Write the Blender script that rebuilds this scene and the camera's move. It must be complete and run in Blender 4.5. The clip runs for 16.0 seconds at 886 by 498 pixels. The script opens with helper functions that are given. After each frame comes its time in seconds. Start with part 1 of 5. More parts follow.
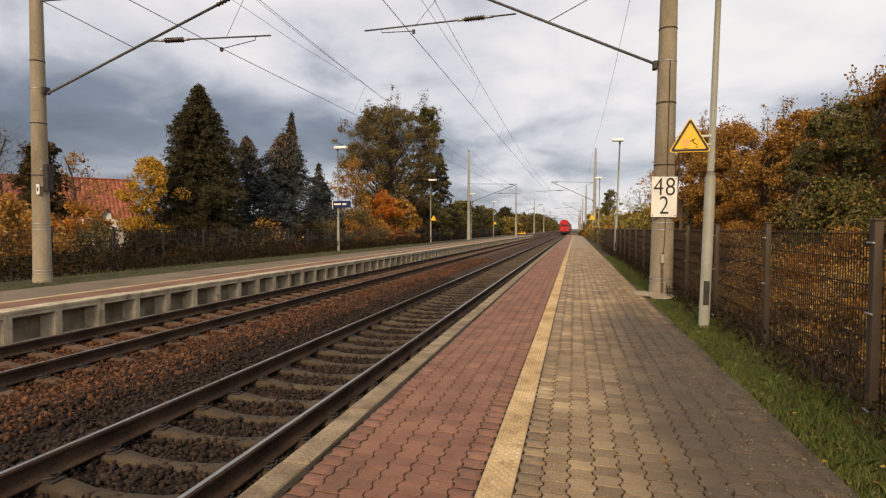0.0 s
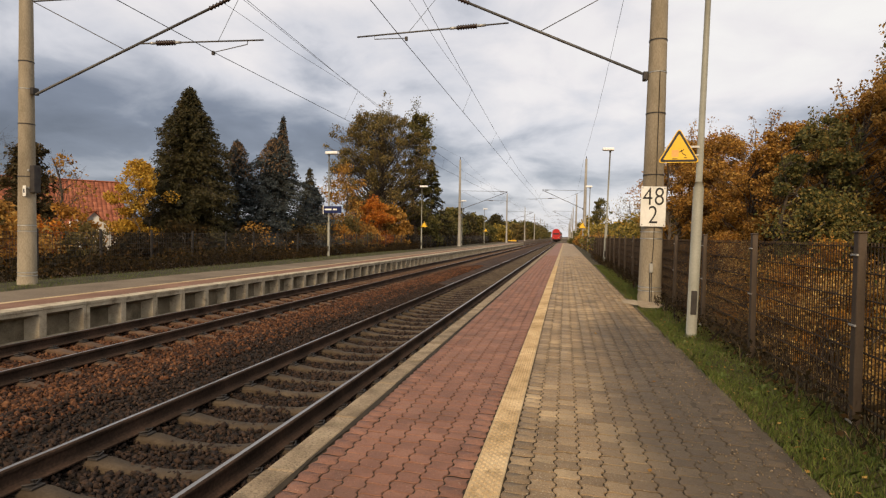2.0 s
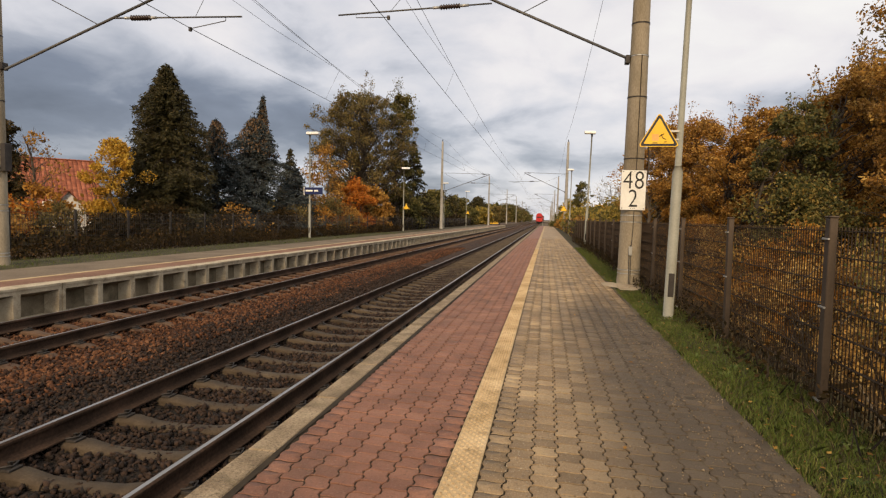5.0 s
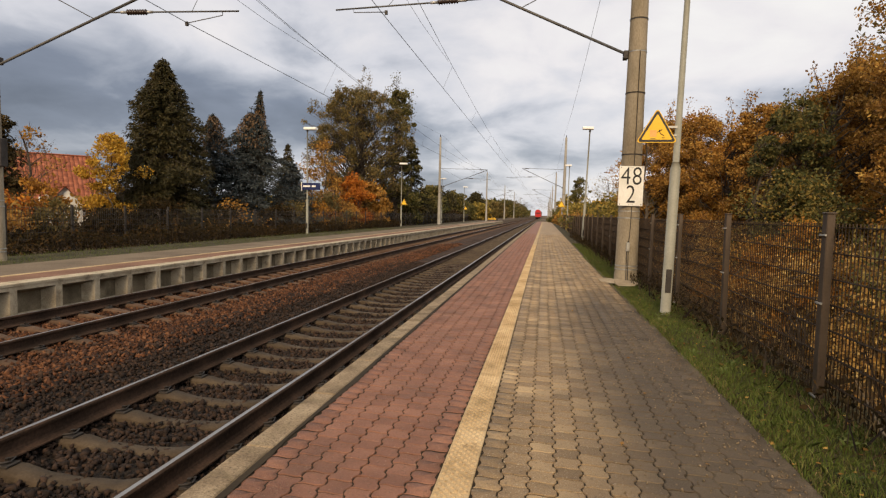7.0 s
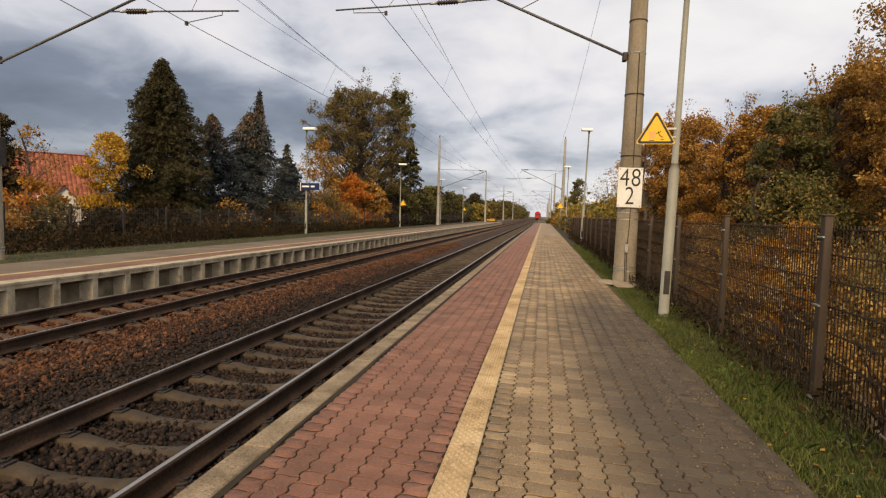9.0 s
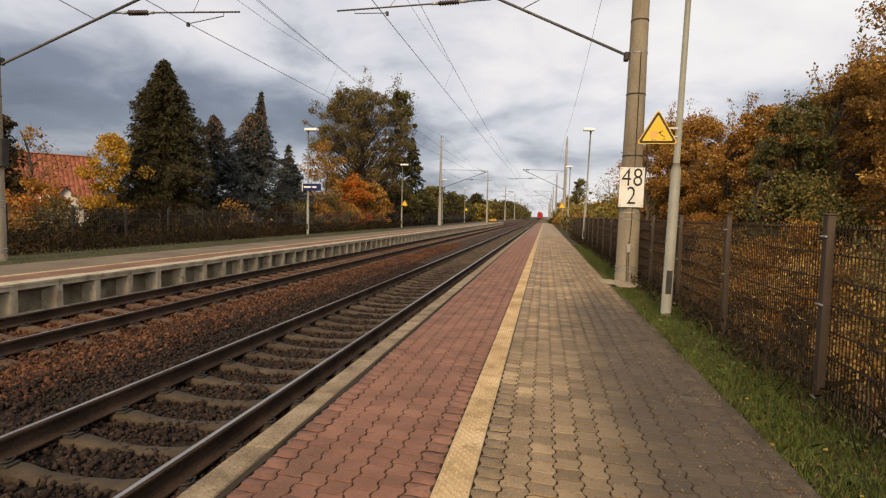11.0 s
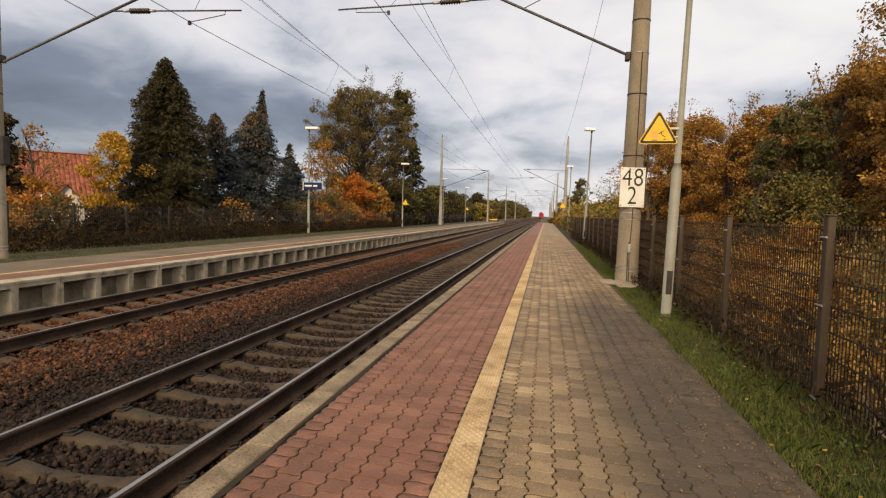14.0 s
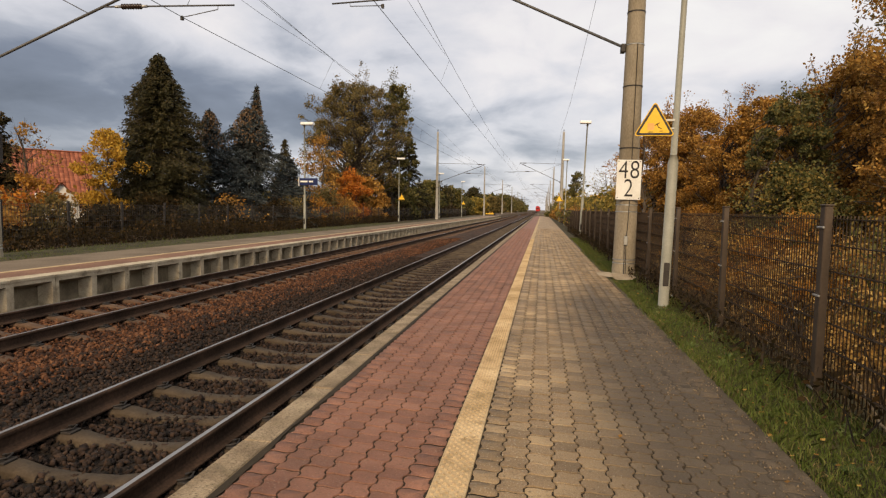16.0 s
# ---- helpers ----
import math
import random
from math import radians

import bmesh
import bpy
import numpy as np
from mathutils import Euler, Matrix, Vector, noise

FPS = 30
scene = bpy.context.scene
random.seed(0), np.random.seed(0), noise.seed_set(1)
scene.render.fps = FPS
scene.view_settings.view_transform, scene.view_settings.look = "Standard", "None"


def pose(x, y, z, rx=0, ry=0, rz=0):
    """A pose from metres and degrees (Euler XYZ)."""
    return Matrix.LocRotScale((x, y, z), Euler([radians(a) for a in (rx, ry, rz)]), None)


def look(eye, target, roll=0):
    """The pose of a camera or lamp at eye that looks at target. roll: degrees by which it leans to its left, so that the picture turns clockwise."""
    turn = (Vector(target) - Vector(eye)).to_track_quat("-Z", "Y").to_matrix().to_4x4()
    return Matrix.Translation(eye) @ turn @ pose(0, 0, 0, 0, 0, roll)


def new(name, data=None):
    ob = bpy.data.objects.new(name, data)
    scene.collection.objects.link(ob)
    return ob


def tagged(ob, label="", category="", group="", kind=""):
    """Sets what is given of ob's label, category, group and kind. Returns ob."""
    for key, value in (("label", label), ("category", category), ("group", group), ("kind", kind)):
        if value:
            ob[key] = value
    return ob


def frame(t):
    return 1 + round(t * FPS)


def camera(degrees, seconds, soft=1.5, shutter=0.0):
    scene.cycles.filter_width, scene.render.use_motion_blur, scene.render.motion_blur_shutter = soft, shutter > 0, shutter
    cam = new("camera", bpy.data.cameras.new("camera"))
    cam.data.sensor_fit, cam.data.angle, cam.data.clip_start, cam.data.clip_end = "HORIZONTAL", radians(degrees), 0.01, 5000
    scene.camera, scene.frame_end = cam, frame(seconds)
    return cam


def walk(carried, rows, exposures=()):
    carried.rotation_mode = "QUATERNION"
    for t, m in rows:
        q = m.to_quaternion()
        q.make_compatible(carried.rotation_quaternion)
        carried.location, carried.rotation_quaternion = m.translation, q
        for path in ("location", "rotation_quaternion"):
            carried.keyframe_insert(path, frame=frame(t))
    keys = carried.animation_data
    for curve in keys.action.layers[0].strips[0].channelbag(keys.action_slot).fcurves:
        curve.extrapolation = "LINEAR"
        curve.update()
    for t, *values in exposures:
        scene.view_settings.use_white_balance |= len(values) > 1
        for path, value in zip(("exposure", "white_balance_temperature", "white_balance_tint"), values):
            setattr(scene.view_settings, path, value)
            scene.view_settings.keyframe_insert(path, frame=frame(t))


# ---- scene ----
cam = camera(76.0, 16.0, soft=1.25)
# seconds, place, yaw, pitch, roll of the hand-carried camera
PATH = [
    (0, 0.000, -0.000, 1.370, 12.77, -2.03, -0.00),
    (0.5, 0.004, 0.015, 1.373, 12.47, -2.28, -0.27),
    (1, 0.006, 0.013, 1.370, 12.00, -1.96, -0.32),
    (1.5, 0.010, -0.002, 1.380, 11.97, -1.59, -0.31),
    (2, 0.012, 0.002, 1.377, 11.84, -1.37, -0.69),
    (2.5, 0.010, 0.001, 1.375, 11.65, -1.45, -1.10),
    (3, 0.009, 0.008, 1.379, 11.46, -2.17, -1.27),
    (3.5, 0.030, -0.024, 1.377, 10.87, -2.05, -1.23),
    (4, 0.013, -0.013, 1.381, 10.68, -1.65, -1.34),
    (4.5, 0.015, -0.017, 1.383, 10.84, -1.40, -1.32),
    (5, 0.019, -0.012, 1.376, 10.03, -3.13, -1.02),
    (7.5, 0.018, -0.006, 1.380, 9.78, -3.66, -1.03),
    (8, 0.009, 0.038, 1.373, 9.83, -3.81, -0.90),
    (8.5, 0.021, 0.003, 1.374, 9.85, -3.92, -1.19),
    (9, 0.020, -0.009, 1.375, 9.70, -3.48, -1.31),
    (11.5, 0.021, -0.008, 1.375, 9.89, -3.46, -1.15),
    (12, 0.024, -0.011, 1.375, 9.82, -3.37, -1.18),
    (12.5, 0.023, -0.013, 1.376, 9.80, -2.96, -1.40),
    (13, 0.018, -0.019, 1.372, 10.02, -3.07, -1.35),
    (13.5, 0.028, -0.025, 1.374, 9.85, -3.38, -1.30),
    (14, 0.023, -0.011, 1.375, 9.94, -3.53, -1.39),
    (14.5, 0.021, -0.017, 1.375, 9.85, -3.64, -1.42),
    (15, 0.019, -0.005, 1.368, 10.03, -3.59, -1.51),
    (15.5, 0.017, 0.009, 1.365, 9.90, -4.15, -1.31),
    (16, 0.019, 0.004, 1.369, 9.58, -4.07, -0.83),
]
walk(cam, [(t, pose(x, y, z, 90 + p, r, w)) for t, x, y, z, w, p, r in PATH], exposures=[(0, 0.17, 7300, 14), (16, 0.17, 7300, 14)])

RAIL_Z = -0.38      # top of rail; the platform surface is z = 0
BED_Z = -0.60       # top of the ballast
RNG = np.random.default_rng(7)

# ---------------------------------------------------------------- sky and light
SUN_ELEV, SUN_AZ = radians(27), radians(180)


def build_world():
    w = bpy.data.worlds.new("sky")
    scene.world = w
    w.use_nodes = True
    nt = w.node_tree
    nt.nodes.clear()
    N, L = nt.nodes.new, nt.links.new
    out, bg = N("ShaderNodeOutputWorld"), N("ShaderNodeBackground")
    sky = N("ShaderNodeTexSky")
    sky.sky_type, sky.sun_disc = "NISHITA", False
    sky.sun_elevation, sky.sun_rotation = SUN_ELEV, SUN_AZ
    tc, sep = N("ShaderNodeTexCoord"), N("ShaderNodeSeparateXYZ")
    L(tc.outputs["Generated"], sep.inputs[0])

    def m(op, a, b=None):
        n = N("ShaderNodeMath")
        n.operation = op
        for i, v in enumerate((a, b)):
            if v is None:
                continue
            if isinstance(v, (int, float)):
                n.inputs[i].default_value = v
            else:
                L(v, n.inputs[i])
        return n.outputs[0]
    # cloud layer seen in perspective: direction divided by its height
    h = m("ADD", m("MAXIMUM", sep.outputs["Z"], 0.0), 0.30)
    px, py = m("DIVIDE", sep.outputs["X"], h), m("DIVIDE", sep.outputs["Y"], h)
    comb = N("ShaderNodeCombineXYZ")
    L(px, comb.inputs[0]), L(m("MULTIPLY", py, 1.0), comb.inputs[1])

    def cloud(scale, detail, dist, off):
        n = N("ShaderNodeTexNoise")
        n.inputs["Scale"].default_value, n.inputs["Detail"].default_value = scale, detail
        n.inputs["Roughness"].default_value, n.inputs["Distortion"].default_value = 0.55, dist
        mp = N("ShaderNodeMapping")
        mp.inputs["Location"].default_value = off
        L(comb.outputs[0], mp.inputs["Vector"]), L(mp.outputs[0], n.inputs["Vector"])
        return n.outputs["Fac"]
    big, small = cloud(1.0, 3, 0.3, (3.1, 0.4, 0)), cloud(3.2, 6, 0.3, (0.3, 5.2, 0))
    f = m("ADD", m("MULTIPLY", big, 0.66), m("MULTIPLY", small, 0.40))
    # the heavy bank of cloud stands in the west (-x), the sky clears to the east and along the horizon ahead
    low = m("MAXIMUM", m("SUBTRACT", 1.0, m("MULTIPLY", sep.outputs["Z"], 1.9)), 0.0)
    west = m("MULTIPLY", m("MULTIPLY", m("MINIMUM", sep.outputs["X"], 0.0), 0.42), low)
    f = m("ADD", f, m("ADD", west, m("MULTIPLY", m("MAXIMUM", sep.outputs["X"], 0.0), 0.10)))
    rim = m("MAXIMUM", m("SUBTRACT", 1.0, m("MULTIPLY", sep.outputs["Z"], 7.0)), 0.0)
    f = m("ADD", f, m("MULTIPLY", m("MULTIPLY", rim, m("MAXIMUM", sep.outputs["Y"], 0.0)), 0.16))
    f = m("ADD", f, m("SUBTRACT", m("MULTIPLY", sep.outputs["Z"], 0.56), 0.108))
    # a greyer belt of cloud at middle height
    belt = m("MAXIMUM", m("SUBTRACT", 1.0, m("MULTIPLY", m("ABSOLUTE", m("SUBTRACT", sep.outputs["Z"], 0.17), 0.0), 9.0)), 0.0)
    f = m("SUBTRACT", f, m("MULTIPLY", belt, 0.035))
    ramp = N("ShaderNodeValToRGB")
    cr = ramp.color_ramp
    cr.elements[0].position, cr.elements[0].color = 0.33, (0.180, 0.225, 0.312, 1)
    cr.elements[1].position, cr.elements[1].color = 0.70, (0.81, 0.86, 0.905, 1)
    for p, c in ((0.20, (0.115, 0.145, 0.205, 1)), (0.43, (0.355, 0.412, 0.512, 1)), (0.51, (0.585, 0.64, 0.74, 1)), (0.60, (0.74, 0.775, 0.845, 1))):
        cr.elements.new(p).color = c
    L(f, ramp.inputs[0])
    # a little of the clear sky shows through
    sc = N("ShaderNodeVectorMath")
    sc.operation = "SCALE"
    sc.inputs["Scale"].default_value = 0.10
    L(sky.outputs[0], sc.inputs[0])
    mix = N("ShaderNodeMix")
    mix.data_type = "RGBA"
    mix.inputs["Factor"].default_value = 0.9
    L(sc.outputs[0], mix.inputs["A"]), L(ramp.outputs[0], mix.inputs["B"])
    L(mix.outputs["Result"], bg.inputs[0])
    bg.inputs[1].default_value = SKY
    L(bg.outputs[0], out.inputs[0])


SKY = 1.0
build_world()
sun = new("sun", bpy.data.lights.new("sun", "SUN"))
sun.data.energy, sun.data.angle, sun.data.color = 3.0, radians(18), (1.0, 0.81, 0.56)
sun.matrix_world = look((-20, -40, 30), (-20 - math.sin(SUN_AZ) * 10, -40 - math.cos(SUN_AZ) * 10, 30 - math.tan(SUN_ELEV) * 10))

# ---------------------------------------------------------------- materials


def mat(name, cols, rough=0.8, scale=6.0, fine=60.0, bump=0.3, metal=0.0, spread=0.25, rand=None, trans=0.0, coords="Object", spec=0.3, stretch=(1, 1, 1), bdist=0.01, dirt=(), film=None):
    """Node material: two scales of noise run through a colour ramp; rand 'Island' or 'Object' adds piece to piece variation."""
    mt = bpy.data.materials.new(name)
    mt.use_nodes = True
    nt = mt.node_tree
    N, L = nt.nodes.new, nt.links.new
    b = nt.nodes["Principled BSDF"]
    b.inputs["Roughness"].default_value, b.inputs["Metallic"].default_value = rough, metal
    b.inputs["Specular IOR Level"].default_value = spec
    tc, mp = N("ShaderNodeTexCoord"), N("ShaderNodeMapping")
    mp.inputs["Scale"].default_value = stretch
    L(N("ShaderNodeNewGeometry").outputs["Position"] if coords == "World" else tc.outputs[coords], mp.inputs[0])
    n1, n2 = N("ShaderNodeTexNoise"), N("ShaderNodeTexNoise")
    for n, s, d in ((n1, scale, 3), (n2, fine, 4)):
        n.inputs["Scale"].default_value, n.inputs["Detail"].default_value = s, d
        L(mp.outputs[0], n.inputs["Vector"])

    def m(op, a, c):
        n = N("ShaderNodeMath")
        n.operation = op
        for i, v in enumerate((a, c)):
            if isinstance(v, (int, float)):
                n.inputs[i].default_value = v
            else:
                L(v, n.inputs[i])
        return n.outputs[0]
    f = m("ADD", m("MULTIPLY", n1.outputs["Fac"], 0.6), m("MULTIPLY", n2.outputs["Fac"], 0.4))
    f = m("ADD", m("MULTIPLY", m("SUBTRACT", f, 0.5), 2.4), 0.5)
    if rand:
        r = m("FRACT", m("ADD", N("ShaderNodeNewGeometry").outputs["Random Per Island"], N("ShaderNodeObjectInfo").outputs["Random"]), 0.0)
        f = m("ADD", m("MULTIPLY", f, 1 - spread), m("MULTIPLY", r, spread))
    ramp = N("ShaderNodeValToRGB")
    cr = ramp.color_ramp
    while len(cr.elements) < len(cols):
        cr.elements.new(0.5)
    for i, c in enumerate(cols):
        cr.elements[i].position = 0.12 + 0.76 * i / max(1, len(cols) - 1)
        cr.elements[i].color = (*c, 1)
    L(f, ramp.inputs[0])
    colour = ramp.outputs[0]
    for dcol, size, lo, hi, amount in dirt:
        # patches of dirt with ragged outlines
        dn = N("ShaderNodeTexNoise")
        dn.inputs["Scale"].default_value, dn.inputs["Detail"].default_value, dn.inputs["Roughness"].default_value = size, 6, 0.65
        L(mp.outputs[0], dn.inputs["Vector"])
        mr = N("ShaderNodeMapRange")
        mr.inputs["From Min"].default_value, mr.inputs["From Max"].default_value, mr.inputs["To Max"].default_value = lo, hi, amount
        L(dn.outputs["Fac"], mr.inputs[0])
        mx2 = N("ShaderNodeMix")
        mx2.data_type = "RGBA"
        L(mr.outputs[0], mx2.inputs["Factor"]), L(colour, mx2.inputs["A"])
        mx2.inputs["B"].default_value = (*dcol, 1)
        colour = mx2.outputs["Result"]
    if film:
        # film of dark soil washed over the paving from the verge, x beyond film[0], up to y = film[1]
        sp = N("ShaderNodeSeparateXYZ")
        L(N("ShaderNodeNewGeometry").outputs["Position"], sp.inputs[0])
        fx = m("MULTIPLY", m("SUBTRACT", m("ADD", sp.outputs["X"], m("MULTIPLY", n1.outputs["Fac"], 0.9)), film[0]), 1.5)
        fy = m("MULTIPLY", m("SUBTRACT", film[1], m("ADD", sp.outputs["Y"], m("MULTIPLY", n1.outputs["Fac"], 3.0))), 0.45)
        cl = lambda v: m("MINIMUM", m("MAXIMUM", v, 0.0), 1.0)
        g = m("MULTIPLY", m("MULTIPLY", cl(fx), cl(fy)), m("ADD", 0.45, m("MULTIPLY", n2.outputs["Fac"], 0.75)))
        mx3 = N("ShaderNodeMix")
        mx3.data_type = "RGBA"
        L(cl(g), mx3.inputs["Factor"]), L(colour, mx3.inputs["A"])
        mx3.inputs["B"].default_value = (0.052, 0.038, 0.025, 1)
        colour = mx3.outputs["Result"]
    L(colour, b.inputs["Base Color"])
    if bump:
        bn = N("ShaderNodeBump")
        bn.inputs["Strength"].default_value, bn.inputs["Distance"].default_value = bump, bdist
        L(n2.outputs["Fac"], bn.inputs["Height"])
        L(bn.outputs[0], b.inputs["Normal"])
    if trans:
        t = N("ShaderNodeBsdfTranslucent")
        L(ramp.outputs[0], t.inputs[0])
        mx = N("ShaderNodeMixShader")
        mx.inputs[0].default_value = trans
        L(b.outputs[0], mx.inputs[1]), L(t.outputs[0], mx.inputs[2])
        L(mx.outputs[0], nt.nodes["Material Output"].inputs[0])
    return mt


M = dict(
    soil=mat("soil", [(0.035, 0.025, 0.016), (0.075, 0.05, 0.03), (0.13, 0.07, 0.025)], 0.95, 0.8, 14, 0.6, bdist=0.05),
    ballast=mat("ballast_bed", [(0.012, 0.009, 0.007), (0.028, 0.018, 0.014), (0.06, 0.03, 0.02)], 0.95, 3, 30, 0.8, bdist=0.04),
    stone_rust=mat("rusty_ballast", [(0.014, 0.007, 0.0045), (0.042, 0.017, 0.008), (0.105, 0.039, 0.015), (0.18, 0.083, 0.04)], 0.9, 1.2, 40, 0.3, rand="Island", spread=0.6),
    stone_dark=mat("dark_ballast", [(0.009, 0.006, 0.004), (0.019, 0.011, 0.008), (0.034, 0.019, 0.012), (0.062, 0.036, 0.024)], 0.9, 1.2, 40, 0.3, rand="Island", spread=0.6),
    # ballast beds: stone colours darkened for the shade between the stones
    bed_rust=mat("shaded_rusty_ballast_bed", [(0.014, 0.007, 0.0045), (0.038, 0.018, 0.009), (0.082, 0.036, 0.017)], 0.95, 2.5, 26, 0.9, bdist=0.05),
    bed_dark=mat("shaded_dark_ballast_bed", [(0.008, 0.006, 0.004), (0.018, 0.012, 0.008), (0.034, 0.021, 0.014)], 0.95, 2.5, 26, 0.9, bdist=0.05),
    rail_side=mat("rusty_rail", [(0.022, 0.014, 0.010), (0.048, 0.030, 0.021), (0.085, 0.050, 0.034)], 0.92, 2, 40, 0.3, spec=0.12),
    rail_top=mat("polished_rail_head", [(0.26, 0.245, 0.23), (0.44, 0.42, 0.40)], 0.30, 3, 60, 0.05, metal=1.0, stretch=(1, 0.05, 1)),
    sleeper=mat("sleeper_concrete", [(0.036, 0.025, 0.015), (0.066, 0.047, 0.030), (0.108, 0.080, 0.052)], 0.9, 4, 60, 0.5, rand="Object", spread=0.25, coords="World", dirt=[((0.035, 0.024, 0.015), 5.0, 0.5, 0.7, 0.7)]),
    sleeper_rust=mat("rust_stained_sleeper_concrete", [(0.048, 0.027, 0.016), (0.09, 0.052, 0.031), (0.145, 0.088, 0.054)], 0.9, 5, 50, 0.3, rand="Object", spread=0.3),
    coping=mat("coping_concrete", [(0.14, 0.098, 0.060), (0.26, 0.192, 0.122), (0.40, 0.31, 0.205)], 0.9, 4, 70, 1.0, rand="Object", spread=0.15, coords="World", dirt=[((0.07, 0.052, 0.03), 3.0, 0.52, 0.72, 0.8), ((0.10, 0.085, 0.03), 9.0, 0.55, 0.7, 0.4), ((0.05, 0.038, 0.024), 60.0, 0.53, 0.66, 0.7)]),
    red=mat("red_paver", [(0.142, 0.062, 0.038), (0.225, 0.098, 0.060), (0.32, 0.15, 0.094)], 0.70, 3, 150, 0.8, rand="Island", spread=0.26, spec=0.4, coords="World", dirt=[((0.07, 0.042, 0.026), 1.3, 0.5, 0.75, 0.45), ((0.055, 0.036, 0.022), 48.0, 0.55, 0.68, 0.55), ((0.46, 0.33, 0.24), 85.0, 0.61, 0.68, 0.7)]),
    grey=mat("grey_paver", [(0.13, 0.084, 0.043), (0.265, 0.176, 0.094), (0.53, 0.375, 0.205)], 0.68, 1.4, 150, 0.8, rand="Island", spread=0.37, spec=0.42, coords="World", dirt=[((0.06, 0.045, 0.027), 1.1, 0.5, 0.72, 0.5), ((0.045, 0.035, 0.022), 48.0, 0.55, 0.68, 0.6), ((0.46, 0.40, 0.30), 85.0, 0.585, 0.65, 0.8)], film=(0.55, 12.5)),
    joint=mat("joint_sand", [(0.018, 0.013, 0.007), (0.038, 0.026, 0.015)], 0.95, 6, 60, 0.4),
    yellow=mat("yellow_tactile_slab", [(0.30, 0.205, 0.10), (0.47, 0.335, 0.185), (0.60, 0.455, 0.275)], 0.8, 2, 120, 0.35, rand="Object", spread=0.10, coords="World", dirt=[((0.16, 0.11, 0.05), 6.0, 0.5, 0.72, 0.65), ((0.10, 0.07, 0.04), 40.0, 0.55, 0.7, 0.5)]),
    asphalt=mat("asphalt", [(0.042, 0.031, 0.021), (0.075, 0.056, 0.037), (0.14, 0.106, 0.07)], 0.9, 3, 120, 0.6, coords="World", dirt=[((0.20, 0.17, 0.12), 45.0, 0.64, 0.72, 0.7)]),
    sand=mat("pale_sand", [(0.24, 0.18, 0.115), (0.36, 0.28, 0.185), (0.46, 0.37, 0.26)], 0.95, 5, 90, 0.6),
    far_paving=mat("far_paving", [(0.092, 0.066, 0.043), (0.150, 0.112, 0.075), (0.205, 0.16, 0.11)], 0.9, 0.8, 20, 0.3),
    far_red=mat("far_red_paving", [(0.11, 0.055, 0.034), (0.185, 0.093, 0.057), (0.25, 0.135, 0.088)], 0.9, 0.8, 20, 0.3),
    # dirty concrete, darkened further to carry the shade of the sunk edge panels
    concrete=mat("weathered_shaded_concrete", [(0.095, 0.075, 0.048), (0.19, 0.155, 0.105), (0.30, 0.25, 0.175)], 0.9, 2.2, 60, 0.35, coords="World", dirt=[((0.06, 0.05, 0.03), 2.5, 0.48, 0.7, 0.75)]),
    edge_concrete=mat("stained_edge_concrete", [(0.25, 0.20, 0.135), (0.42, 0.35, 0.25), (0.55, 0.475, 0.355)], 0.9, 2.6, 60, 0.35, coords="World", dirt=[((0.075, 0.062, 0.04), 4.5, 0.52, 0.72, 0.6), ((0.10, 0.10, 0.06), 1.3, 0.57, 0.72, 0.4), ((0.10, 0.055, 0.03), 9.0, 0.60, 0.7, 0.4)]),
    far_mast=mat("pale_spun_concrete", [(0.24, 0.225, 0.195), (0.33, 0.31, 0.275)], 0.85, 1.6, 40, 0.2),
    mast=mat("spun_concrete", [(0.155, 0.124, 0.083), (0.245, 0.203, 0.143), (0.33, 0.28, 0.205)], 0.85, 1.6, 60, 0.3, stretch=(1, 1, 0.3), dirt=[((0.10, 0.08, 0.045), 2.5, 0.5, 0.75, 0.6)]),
    galv=mat("galvanised_steel", [(0.30, 0.30, 0.28), (0.45, 0.44, 0.41)], 0.5, 3, 50, 0.1, metal=0.6),
    lamp_paint=mat("pale_green_grey_paint", [(0.20, 0.195, 0.155), (0.29, 0.285, 0.235)], 0.55, 2, 40, 0.1),
    dark_steel=mat("dark_steel", [(0.025, 0.022, 0.02), (0.06, 0.052, 0.047)], 0.6, 6, 60, 0.2, metal=0.3),
    arm=mat("weathered_steel_tube", [(0.06, 0.058, 0.055), (0.12, 0.115, 0.108)], 0.55, 4, 50, 0.1, metal=0.4),
    wire=mat("copper_wire", [(0.03, 0.035, 0.034), (0.06, 0.065, 0.06)], 0.6, 6, 60, 0),
    insul=mat("brown_porcelain", [(0.02, 0.012, 0.01), (0.035, 0.02, 0.015)], 0.3, 6, 60, 0),
    white=mat("white_enamel", [(0.62, 0.60, 0.54), (0.80, 0.79, 0.74)], 0.4, 4, 50, 0.05),
    lamp_white=mat("white_lamp_housing", [(0.75, 0.74, 0.70), (0.85, 0.85, 0.82)], 0.4, 4, 50, 0.02),
    black=mat("black_paint", [(0.012, 0.012, 0.012), (0.03, 0.028, 0.026)], 0.5, 6, 60, 0),
    sign_yellow=mat("yellow_sign_face", [(0.72, 0.40, 0.02), (0.82, 0.50, 0.04)], 0.4, 3, 40, 0),
    sign_red=mat("red_print", [(0.72, 0.30, 0.07), (0.80, 0.40, 0.12)], 0.5, 3, 40, 0),
    sign_blue=mat("blue_sign_face", [(0.006, 0.012, 0.06), (0.01, 0.02, 0.09)], 0.4, 3, 40, 0),
    fence=mat("fence_paint", [(0.040, 0.027, 0.018), (0.070, 0.048, 0.032)], 0.8, 4, 50, 0.1, spec=0.1),
    fence_post=mat("fence_post_paint", [(0.052, 0.036, 0.024), (0.085, 0.060, 0.041)], 0.6, 4, 50, 0.15),
